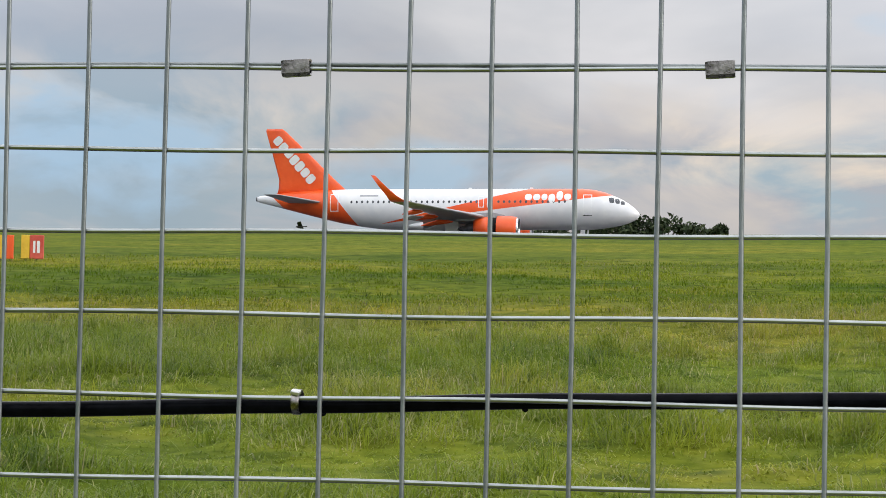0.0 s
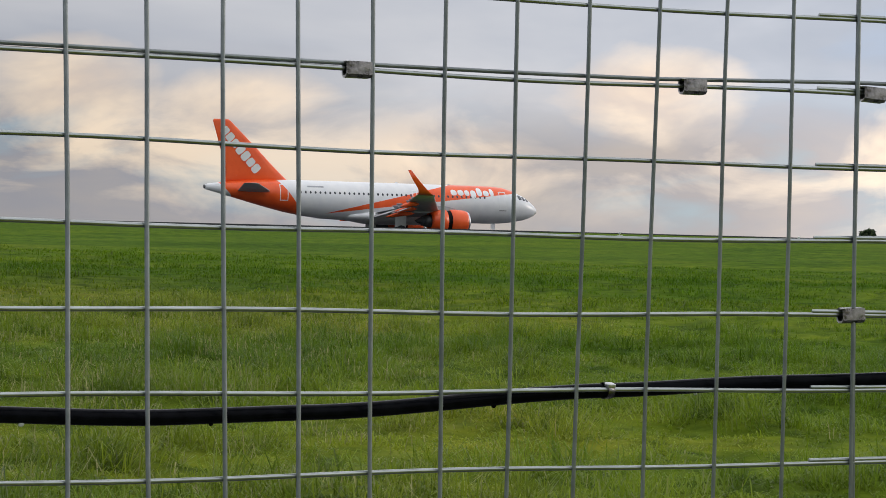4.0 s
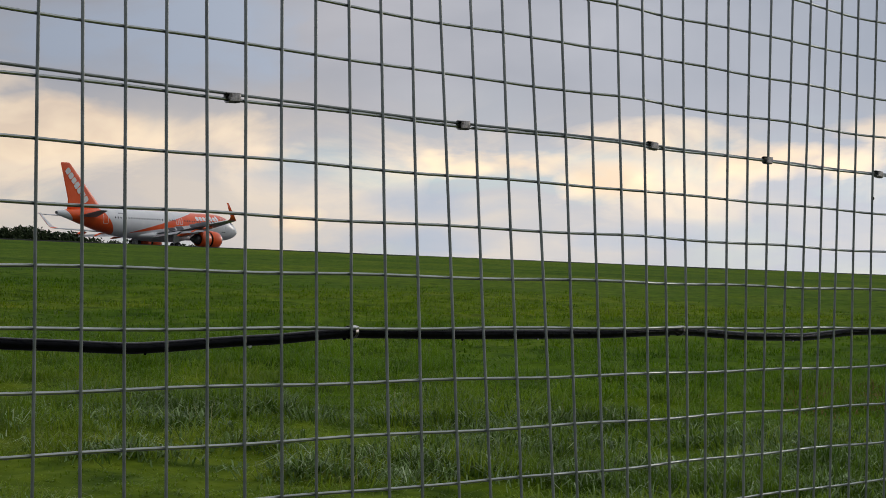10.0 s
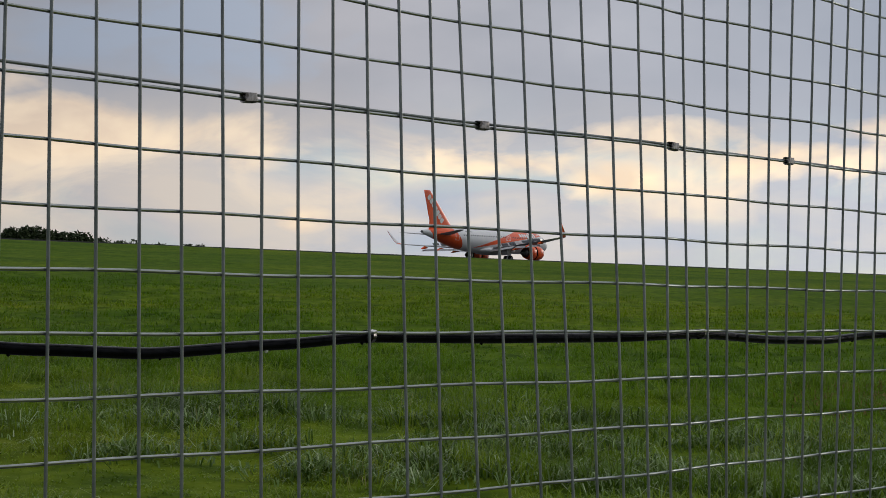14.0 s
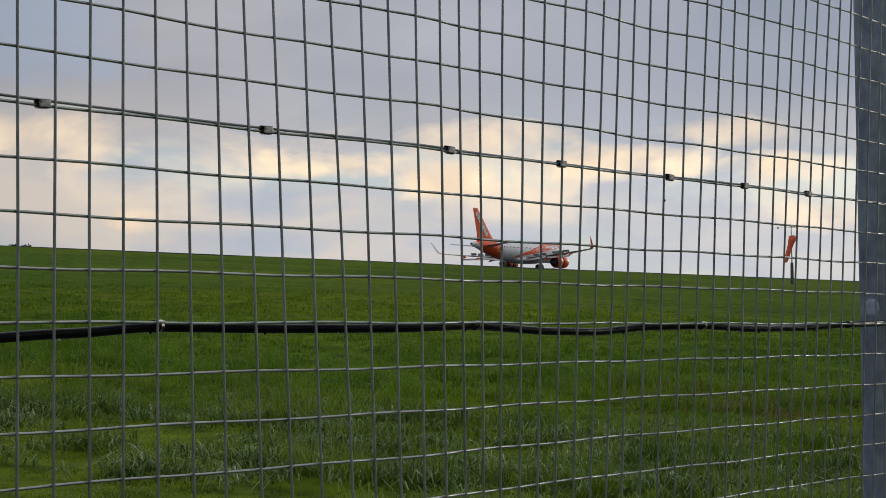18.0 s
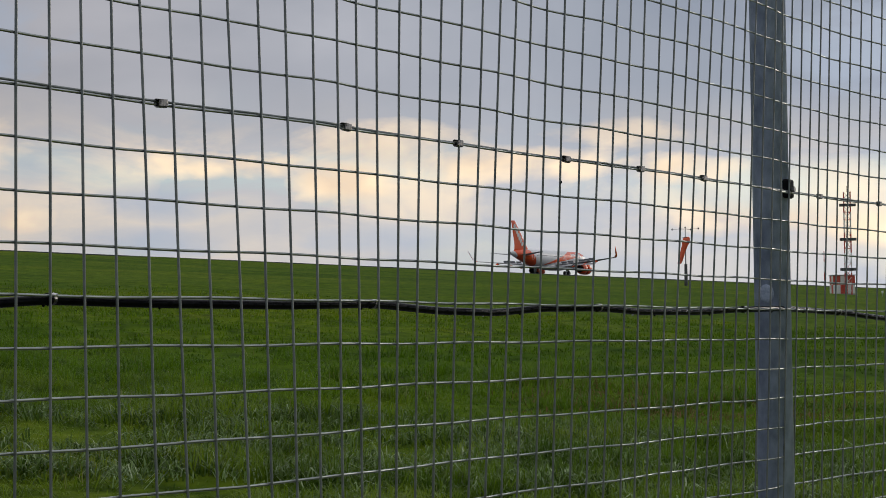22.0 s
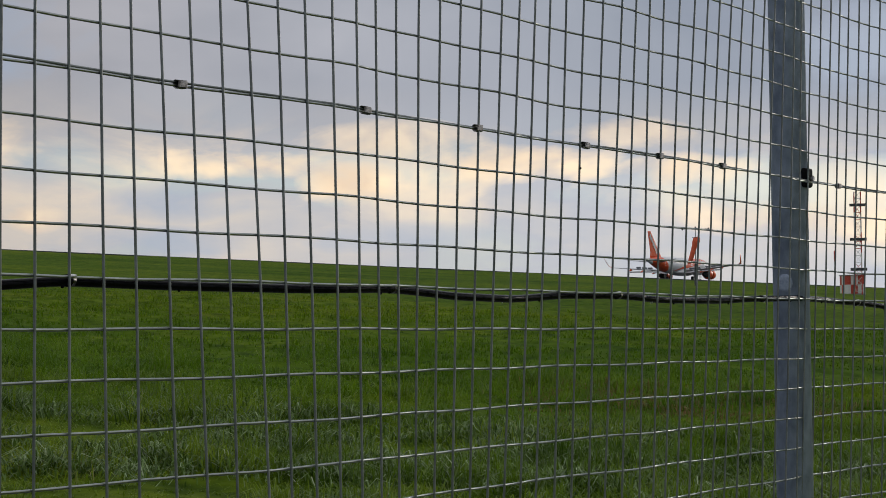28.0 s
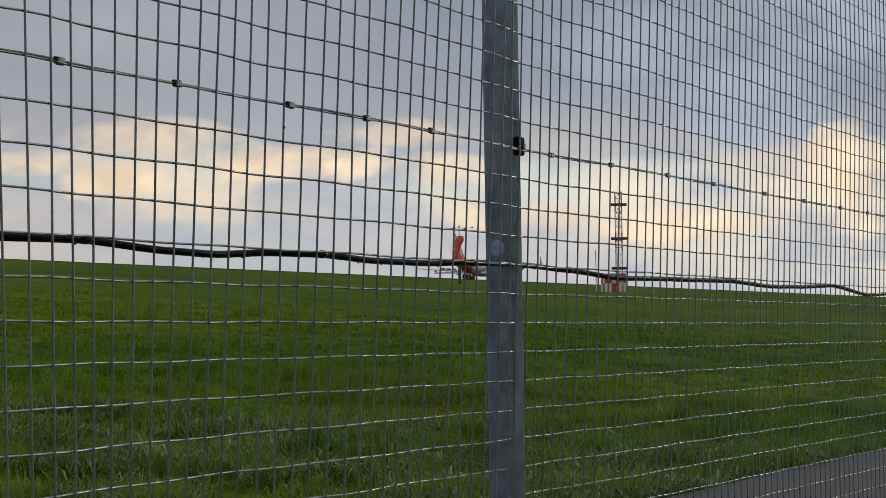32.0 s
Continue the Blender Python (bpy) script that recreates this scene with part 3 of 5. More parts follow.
def build_ground():
    xs = np.concatenate([-np.geomspace(4000, 60, 40), np.linspace(-57, -20.5, 40), np.linspace(-20, 60, 320), np.linspace(60.5, 120, 60), np.geomspace(123, 4000, 90)])
    ys = np.concatenate([-np.geomspace(3000, 8, 14), np.linspace(-6, 5, 8), np.linspace(5.3, 45, 220), np.linspace(45.4, 80, 90), np.linspace(81, 196, 60), np.linspace(198, 262, 34), np.geomspace(270, 4500, 24)])
    X, Y = np.meshgrid(xs, ys)
    Z = ground_z(X, Y)
    V = np.column_stack([X.ravel(), Y.ravel(), Z.ravel()])
    n, m = len(xs), len(ys)
    i = (np.arange(m - 1)[:, None] * n + np.arange(n - 1)[None]).ravel()
    F = np.column_stack([i, i + 1, i + n + 1, i + n])
    me = bpy.data.meshes.new("ground")
    me.from_pydata(V.tolist(), [], F.tolist())
    me.polygons.foreach_set("use_smooth", [True] * len(me.polygons))
    tagged(part("ground", me, GROUND), "rough green airfield grass rising to a crest", "ground", kind="structure")
    rv, rf = [], []
    for k, x in enumerate((-60, 0, 15, 20.5, 22.6, 25.2, 32, 45, 80, 200)):
        e = 4.65 + 0.05 * math.sin(k * 1.7)
        rv += [(x, -0.4, -0.2), (x, -0.4, 0.004), (x, e, 0.004), (x, e + 0.06, -0.2)]
        if k:
            o = (k - 1) * 4
            rf += [(o + j, o + (j + 1) % 4, o + 4 + (j + 1) % 4, o + 4 + j) for j in range(4)]
    road = part("road", mesh_of("road", rv, rf), ASPHALT)
    tagged(road, "worn grey asphalt perimeter track along the fence", "road", kind="structure")
    rings = []
    for x in [-1500, -800, -300] + [-150 + 15 * k for k in range(50)] + [700, 1200, 2500]:
        z = RUNWAY_Z + float(run_z(x))
        rings.append([(x, RUNWAY_Y - 14, z - 0.3), (x, RUNWAY_Y + 24, z - 0.3), (x, RUNWAY_Y + 24, z), (x, RUNWAY_Y - 14, z)])
    rw = part("runway", mesh_of("runway", *loft(rings)), ASPHALT)
    tagged(rw, "grey asphalt runway beyond the grass crest", "runway", kind="structure")


build_ground()

# ---- fence ----
# how the sheet bows out of its plane: column, bow at the clipped row, bow six rows lower
BOW = ((0, -0.032, -0.03), (16, 0, -0.013), (20, 0.0073, -0.0063), (21, 0.0113, 0.0004), (23, 0.0201, 0.0201), (24, 0.0228, 0.0289), (25, 0.0238, 0.0366), (26, 0.0239, 0.0435),
        (27, 0.0223, 0.0469), (28, 0.019, 0.0446), (30, 0.0122, 0.033), (31, 0.0093, 0.0253), (32, 0.0082, 0.0197), (33, 0.0081, 0.0183), (34, 0.0061, 0.0157), (35, 0.0073, 0.0194),
        (36, 0.009, 0.0256), (37, 0.0097, 0.0287), (39, 0.0106, 0.0299), (40, 0.0112, 0.0284), (42, 0.0108, 0.0188), (43, 0.011, 0.0162), (44, 0.0116, 0.0157), (46, 0.0104, 0.013),
        (47, 0.0105, 0.0142), (49, 0.0086, 0.0123), (50, 0.0096, 0.0111), (51, 0.0098, 0.0072), (52, 0.0101, 0.0057), (53, 0.0093, -0.0009), (54, 0.0071, -0.0032), (55, 0.0034, -0.006),
        (56, 0.0011, -0.011), (57, -0.0027, -0.0093), (58, -0.0043, -0.0099), (59, -0.01, -0.0127), (60, -0.0103, -0.0107), (61, -0.0057, -0.006), (62, -0.004, -0.0021), (63, -0.0048, 0.0019),
        (65, -0.0044, 0.0056), (67, -0.0072, 0.0078), (68, -0.006, 0.0095), (70, -0.0004, 0.0145), (71, 0.0003, 0.0132), (72, -0.0012, 0.012), (74, -0.0094, 0.0075), (76, -0.01, 0.0022),
        (77, -0.0095, 0.0027), (79, -0.0111, 0.0058), (80, -0.0105, 0.0073), (83, -0.0057, 0.0119), (88, -0.0025, 0.0094), (89, 0.0015, 0.0105), (90, 0.006, 0.018), (92, 0.0068, 0.0188),
        (94, 0.0096, 0.0216), (96, 0.0058, 0.0178), (99, -0.0025, 0.0095), (103, -0.0075, 0.0045), (105, -0.0067, 0.0053), (106, -0.0043, 0.0077), (130, -0.002, 0.007))
# uprights welded a little off their pitch
OFF_PITCH = {22: -0.0004, 26: -0.0004, 32: 0.0032, 33: 0.0048, 34: 0.0005, 41: -0.001, 42: -0.0012, 43: -0.0007, 44: -0.0006, 45: -0.0006, 47: 0.001, 49: -0.0017,
        50: -0.0005, 52: 0.001, 53: 0.0014, 54: 0.0008, 55: 0.0014, 56: 0.0018, 57: 0.0016, 58: 0.0024, 60: 0.0008, 61: 0.001, 63: -0.0011, 64: -0.0005,
        66: -0.0006, 67: -0.0005, 68: -0.0005, 70: -0.0004, 73: 0.0004, 74: 0.0009, 79: 0.0004}


def bulge(col, row):
    """How far the mesh bows out of its plane; it curls back towards the top edge in two places."""
    cols = [b[0] for b in BOW]
    top, low = np.interp(col, cols, [b[1] for b in BOW]), np.interp(col, cols, [b[2] for b in BOW])
    v = min(max(row / 6.0, -1.3), 2.0)
    curl = float(np.interp(col, (55, 58, 63, 66, 70, 75, 84, 90), (0, 1, 1, 0, 0, 1, 1, 0)))
    return top + (low - top) * v - curl * 0.0006 * min(max(-3.0 - row, 0.0), 6.0)


WR = 0.0015
R_TOP, R_LOW = -18, 32


def mesh_panel(c0, c1, dx, dz, h_start, h_end, droop_end, rnd):
    p = thing("wire_mesh_panel", Matrix(), "galvanised welded wire mesh fence panel on steel posts", "fence", "fence panels")
    for c in range(c0, c1 + 1):
        jx = OFF_PITCH.get(c, 0.0) + rnd.uniform(-0.0002, 0.0002)
        lap = 0.0006 if not droop_end and c < 34 else 0.0      # the second sheet splays from the first below the tension wire
        pts = []
        for r in range(R_LOW, R_TOP - 1, -2):
            wob = 0.0005 * math.sin(r * 0.7 + c * 1.9) + 0.0004 * math.sin(r * 0.31 + c)
            pts.append((c * PITCH + dx + jx + wob + lap * max(0, r - 1), bulge(c, r) - WR + lap * 4, ROW0 + dz - r * PITCH))
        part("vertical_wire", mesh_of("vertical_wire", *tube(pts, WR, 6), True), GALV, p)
    for r in range(R_TOP, R_LOW + 1):
        pts = []
        c = h_start
        while c <= h_end + 1e-6:
            z = ROW0 + dz - r * PITCH + 0.0007 * math.sin(c * 0.9 + r * 2.1)
            if droop_end and c > 33.05:
                z -= (c - 33.05) * (0.012 if r else -0.004)
            pts.append((c * PITCH + dx, bulge(c, r) + WR * 0.8, z))
            c += 0.5 if abs(c - h_end) > 0.5 else max(0.1, h_end - c)
        part("horizontal_wire", mesh_of("horizontal_wire", *tube(pts, WR, 8), True), LITWIRE, p)
    return p


def steel_post(x, y, cx=0.010, cz=0.0, clamp=True, bloom=0.0):
    p = thing("fence_post", pose(x, y, 0), "round galvanised steel fence post with black clamp", "post", "fence posts")
    r = 0.0313
    prof = [(0.0, r), (2.62, r), (2.635, r * 1.08), (2.66, r * 1.02), (2.675, r * 0.5)]
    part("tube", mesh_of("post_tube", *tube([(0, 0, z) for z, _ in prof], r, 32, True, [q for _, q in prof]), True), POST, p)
    for k in range(3):
        z = 0.4 + k * 0.9
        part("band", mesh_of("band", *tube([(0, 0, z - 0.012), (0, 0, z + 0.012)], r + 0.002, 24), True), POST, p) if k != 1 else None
    if bloom:
        # a round pale bloom on the zinc, wrapped on the tube
        rings = [[((r + off) * math.cos(math.pi + q * 0.014 * math.cos(a) / r), (r + off) * math.sin(math.pi + q * 0.014 * math.cos(a) / r), bloom + q * 0.016 * math.sin(a))
                  for a in [2 * math.pi * i / 20 for i in range(20)]] for q, off in ((1.0, -0.0004), (0.97, 0.0004), (0.6, 0.0005), (0.1, 0.0005))]
        part("zinc_bloom", mesh_of("zinc_bloom", *loft(rings), True), BLOOM, p, "pale round zinc bloom")
    if clamp:
        bm = box(cx - 0.015, cx + 0.015, -0.038, -0.004, ROW0 - 0.004 + cz, ROW0 + 0.029 + cz, 0.004)
        c = part("clamp", bm, BLACK, p, "black plastic wire clamp")
        part("bolt", mesh_of("bolt", *tube([(cx, -0.044, ROW0 + 0.011 + cz), (cx, -0.036, ROW0 + 0.011 + cz)], 0.005, 6)), CLIP, c)
    return p


def crimp_clip(x, z, y, parent, w=0.0175, tilt=0.0, h=0.0085):
    """Bent metal ring crimped round two wires."""
    d = h
    prof = [(-d / 2, h * 0.55), (-d / 2, -h * 0.4), (-d * 0.25, -h * 0.62), (d * 0.25, -h * 0.62), (d / 2, -h * 0.4), (d / 2, h * 0.55), (d * 0.2, h * 0.66), (-d * 0.15, h * 0.6)]
    inner = [(a * 0.72, b * 0.72) for a, b in prof]
    rings = []
    for s, k in ((-1, 0.94), (-0.8, 1.0), (0.8, 1.0), (1, 0.94)):
        rings.append([(s * w / 2, a * k, b * k) for a, b in prof])
    rings += [[(s * w / 2 * 0.97, a, b) for a, b in inner] for s in (1, -1)]
    rings.append(rings[0])
    v, f = loft(rings, True, False)
    ob = part("clip", mesh_of("clip", v, f), CLIP, parent)
    ob.matrix_basis = pose(x, y, z, 0, tilt, 0)
    return ob


CLIP_X = (-0.60, -0.34, -0.08, 0.179, 0.435, 0.679, 0.910, 1.189, 1.426, 1.562, 1.612, 1.731, 1.988, 2.336, 2.683, 3.025, 3.301,
          3.618, 3.853, 4.096, 4.665, 4.958, 5.30, 5.621, 6.031, 6.387, 6.756, 7.058)
TIE_X = (-0.45, 0.183, 0.793, 1.374, 1.940, 2.508, 3.096, 3.731, 4.30, 4.78, 5.4, 6.0, 6.6)
CABLE = ((-1.6, -0.004), (-1.1, -0.02), (-0.45, -0.008), (-0.1, -0.014), (0.0, -0.013), (0.183, -0.007), (0.35, -0.001), (0.55, 0.003), (0.70, 0.001), (0.793, -0.004),
         (0.92, -0.012), (1.05, -0.016), (1.17, -0.014), (1.374, -0.002), (1.5, 0.003), (1.65, 0.006), (1.8, 0.005), (1.94, -0.002), (2.1, -0.012),
         (2.22, -0.016), (2.38, -0.010), (2.508, -0.004), (2.7, -0.006), (2.9, -0.006), (3.096, -0.003), (3.3, -0.010), (3.42, -0.011), (3.6, -0.004), (3.731, -0.003),
         (3.9, -0.0075), (4.1, -0.0065), (4.3, -0.001), (4.5, 0.002), (4.6, 0.001), (4.78, -0.003), (5.03, -0.013), (5.39, -0.009), (5.8, -0.006), (6.12, -0.013), (6.38, -0.010), (6.71, -0.002), (7.09, -0.021), (7.6, -0.01), (9.0, -0.01))


def smooth_at(table, x):
    xs = [p[0] for p in table]
    i = min(max(np.searchsorted(xs, x) - 1, 0), len(xs) - 2)
    t = (x - xs[i]) / (xs[i + 1] - xs[i])
    t = t * t * (3 - 2 * t) * 0.6 + t * 0.4
    return table[i][1] + (table[i + 1][1] - table[i][1]) * t


LIFT_X = (-1.0, 0.6, 1.0, 1.4, 1.55, 1.9, 2.3, 2.7, 3.1, 9.0)
LIFT_Z = (-0.0003, 0.0, 0.0005, 0.0025, 0.0065, 0.007, 0.005, 0.003, 0.002, 0.002)


def build_fence():
    rnd = random.Random(4)
    mesh_panel(-32, 33, -0.0011, -0.0021, -32.2, 33.5, True, rnd)
    mesh_panel(31, 176, 0.0, 0.0, 30.4, 176.3, False, rnd)
    steel_post(1.6623, 0.066, -0.002)
    steel_post(4.522, 0.046, 0.0, -0.005, bloom=1.478)
    steel_post(-1.22, 0.01)
    steel_post(7.75, 0.04)
    # tension wire along the clipped row
    lw = thing("tension_wire", Matrix(), "thin steel tension wire crimped to the mesh", "wire")
    pts = []
    x = -1.6
    while x < 8.8:
        lift = float(np.interp(x, LIFT_X, LIFT_Z)) + 0.0005 * math.sin(x * 7.0)
        pts.append((x, bulge(x / PITCH, 0) + 0.0025, ROW0 + lift))
        x += 0.04
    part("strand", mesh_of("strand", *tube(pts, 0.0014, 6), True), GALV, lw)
    for k, x in enumerate(CLIP_X):
        crimp_clip(x, ROW0 + (-0.002 if x < 1.6 else 0.001), bulge(x / PITCH, 0) + 0.0005, lw, 0.0175 if x < 1.7 else 0.0155, rnd.uniform(-4, 4), 0.0085 if x < 1.7 else 0.0074)
    for x in (1.548, 1.600):
        crimp_clip(x, ROW0 - 3 * PITCH - 0.002, bulge(x / PITCH, 3), lw, 0.018, rnd.uniform(-5, 5))
    sc = thing("snagged_scrap", Matrix(), "tiny dark scrap of plastic snagged on a mesh wire", "scrap")
    bx, by, bz = 72 * PITCH, bulge(72, 0.64) - 0.004, ROW0 - 0.64 * PITCH
    part("scrap", mesh_of("scrap", *tube([(bx - 0.0045, by, bz - 0.002), (bx - 0.003, by - 0.001, bz), (bx - 0.001, by, bz + 0.002)], 0.001, 6, True, [0.0004, 0.0010, 0.0005])), BLACK, sc)
    # black cable clipped along the mesh, four rows lower
    cb = thing("black_cable", Matrix(), "sagging black armoured cable tied behind the mesh", "cable")
    pts, x = [], -1.6
    while x < 8.9:
        pts.append((x, bulge(x / PITCH, 4) + 0.0092, ROW0 - 0.2 + smooth_at(CABLE, x)))
        x += 0.02
    part("sheath", mesh_of("sheath", *tube(pts, 0.0049, 14), True), RUBBER, cb)
    for k, x in enumerate(TIE_X):
        z = ROW0 - 0.2 + smooth_at(CABLE, x)
        y = bulge(x / PITCH, 4)
        lo, hi = z - 0.0056, max(z + 0.0056, ROW0 - 0.2 + 0.003)
        cz, rz = (lo + hi) / 2, (hi - lo) / 2
        ring, inn = [], []
        for s in (-0.0024, 0.0024):
            an = [2 * math.pi * q / 16 for q in range(16)]
            ring.append([(x + s, y + 0.0068 + 0.0088 * math.cos(a), cz + rz * math.sin(a)) for a in an])
            inn.append([(x + s, y + 0.0068 + 0.0080 * math.cos(a), cz + (rz - 0.0008) * math.sin(a)) for a in an])
        v, f = loft([ring[0], ring[1], inn[1], inn[0], ring[0]], True, False)
        tie = part("tie", mesh_of("tie", v, f, True), CLIP, cb, "weathered steel cable tie")
        bm = box(-0.0028, 0.0028, -0.003, 0.003, -0.0012, 0.0016, 0.0008)
        bmesh.ops.transform(bm, matrix=pose(x, y + 0.001, hi - 0.0022, 12, 16 * math.sin(k * 2.1), 0), verts=bm.verts)
        part("buckle", bm, STEEL, tie, "bright steel buckle")
    # rain drops hanging under the cable
    for k in range(46):
        x = -0.5 + k * 0.16 + rnd.uniform(-0.06, 0.06)
        z = ROW0 - 0.2 + smooth_at(CABLE, x) - 0.0049
        r = rnd.uniform(0.0009, 0.0016)
        rings = [[(x + r * q * 1.5 * math.cos(a), bulge(x / PITCH, 4) + 0.0085 + r * q * math.sin(a), z + r * h) for a in [2 * math.pi * i / 8 for i in range(8)]]
                 for h, q in ((0.5, 1.0), (-0.2, 1.0), (-0.8, 0.8), (-1.2, 0.4), (-1.3, 0.1))]
        part("water_drop", mesh_of("water_drop", *loft(rings), True), RUBBER if k % 3 else WATER, cb)
    # white print along the sheath
    def on_sheath(x):
        return bulge(x / PITCH, 4) + 0.0092 - 0.0053 * math.cos(0.6), ROW0 - 0.2 + smooth_at(CABLE, x) + 0.0053 * math.sin(0.6)
    fc = bpy.data.curves.new("print", "FONT")
    fc.body, fc.size, fc.align_x, fc.align_y = "ICAL CABLE", 0.0034, "LEFT", "CENTER"
    fc.space_character = 1.75
    tmp = bpy.data.objects.new("print", fc)
    scene.collection.objects.link(tmp)
    dg = bpy.context.evaluated_depsgraph_get()
    me = bpy.data.meshes.new_from_object(tmp.evaluated_get(dg))
    bpy.data.objects.remove(tmp)
    y, z = on_sheath(0.62)
    pr = part("print", me, PRINT, cb, "white printed lettering")
    pr.matrix_basis = pose(0.6015, y, z, 58, 0, 0)
    x = 0.652
    while x < 0.735:
        w = rnd.choice((0.0014, 0.0018, 0.0022))
        y, z = on_sheath(x + w / 2)
        bm = box(-w / 2, w / 2, -0.0009, 0.0009, -0.0001, 0.0001)
        bmesh.ops.transform(bm, matrix=pose(x + w / 2, y, z, 58, 0, 0), verts=bm.verts)
        part("print_bar", bm, PRINT, cb)
        x += w + rnd.choice((0.0014, 0.0014, 0.0014, 0.005))


build_fence()

# ---- airliner ----
FUSE = ((37.57, 3.2, 0.03, 0.03), (37.45, 3.21, 0.26, 0.28), (37.1, 3.25, 0.58, 0.62), (36.5, 3.34, 0.95, 1.02), (35.8, 3.45, 1.27, 1.33), (35, 3.55, 1.52, 1.58), (34.2, 3.64, 1.74, 1.76),
        (33.2, 3.71, 1.91, 1.9), (32, 3.74, 1.99, 1.96), (30, 3.74, 2, 1.975), (25, 3.74, 2, 1.975), (20, 3.74, 2, 1.975), (14.5, 3.74, 2, 1.975), (12.5, 3.78, 1.96, 1.95),
        (10.5, 3.9, 1.84, 1.87), (8.5, 4.06, 1.66, 1.7), (6.5, 4.26, 1.4, 1.44), (4.5, 4.46, 1.1, 1.12), (2.8, 4.6, 0.8, 0.8), (1.3, 4.7, 0.52, 0.5), (0.3, 4.76, 0.33, 0.3), (0, 4.77, 0.24, 0.22))


def fuse_at(x):
    t = FUSE[::-1]
    xs = [q[0] for q in t]
    return [float(np.interp(x, xs, [q[k] for q in t])) for k in (1, 2, 3)]


def skin(x, z, side, off=0.0):
    """A point on the fuselage skin at height z; side -1 faces the fence."""
    zc, h, w = fuse_at(x)
    s = max(-1.0, min(1.0, (z - zc) / h))
    c = math.sqrt(max(0.0, 1 - s * s))
    nrm = Vector((0, side * c / w, s / h)).normalized()
    return Vector((x, side * w * c, zc + h * s)) + nrm * off


def patch(x0, x1, z0, z1, side, off=0.012, nx=2, nz=3, round_to=0.0, lean=0.0):
    """A thin plate following the skin."""
    out, inn = [], []
    for i in range(nx + 1):
        for k in range(nz + 1):
            u, v = i / nx, k / nz
            x, z = x0 + (x1 - x0) * u, z0 + (z1 - z0) * v
            if round_to:
                du, dv = abs(u - 0.5) * 2, abs(v - 0.5) * 2
                if du > 0.99 and dv > 0.99:
                    x = (x0 + x1) / 2 + (x - (x0 + x1) / 2) * (1 - round_to)
                    z = (z0 + z1) / 2 + (z - (z0 + z1) / 2) * (1 - round_to)
            x += lean * (z - z0)
            out.append(skin(x, z, side, off))
            inn.append(skin(x, z, side, -0.02))
    n = nz + 1
    verts = out + inn
    m = len(out)
    faces = []
    for i in range(nx):
        for k in range(nz):
            a = i * n + k
            q = (a, a + n, a + n + 1, a + 1)
            faces.append(q if side > 0 else q[::-1])
    edge = [i * n for i in range(nx + 1)] + [nx * n + k for k in range(1, n)] + [i * n + nz for i in range(nx - 1, -1, -1)] + [k for k in range(nz - 1, 0, -1)]
    for a, b in zip(edge, edge[1:] + edge[:1]):
        faces.append((a, b, b + m, a + m))
    return verts, faces


def aero(sections, n=9):
    """Lofted wing: sections of (leading edge x, y, z, chord, thickness ratio, normal tilt in degrees)."""
    rings = []
    for x, y, z, c, t, tilt in sections:
        up = []
        for k in range(n + 1):
            s = 0.5 * (1 - math.cos(math.pi * k / n))
            up.append((s, 5 * t * (0.2969 * math.sqrt(s) - 0.126 * s - 0.3516 * s ** 2 + 0.2843 * s ** 3 - 0.1015 * s ** 4)))
        prof = up + [(s, -h * 0.75) for s, h in up[-2:0:-1]]
        a = radians(tilt)
        rings.append([(x - s * c, y - h * c * math.sin(a), z + h * c * math.cos(a)) for s, h in prof])
    return loft(rings)


def revolve(profile, cy, cz, sides=28):
    """Body of revolution about a line parallel to x: (x, radius) pairs."""
    rings = [[(x, cy + r * math.cos(2 * math.pi * k / sides), cz + r * math.sin(2 * math.pi * k / sides)) for k in range(sides)] for x, r in profile]
    return loft(rings, True, False)


def wheel(name, x, y, z, r, w, parent):
    rings = []
    for s, k in ((-0.5, 0.62), (-0.5, 0.86), (-0.36, 0.97), (0, 1.0), (0.36, 0.97), (0.5, 0.86), (0.5, 0.62)):
        rings.append([(r * k * math.cos(a), w * s, r * k * math.sin(a)) for a in [2 * math.pi * i / 20 for i in range(20)]])
    wh = part(name, mesh_of("tyre", *loft(rings), True), TYRE, parent, "black tyre on a grey hub")
    wh.location = (x, y, z)
    part("hub", mesh_of("hub", *tube([(0, -w * 0.52, 0), (0, w * 0.52, 0)], r * 0.45, 16)), GREY, wh)
    return wh


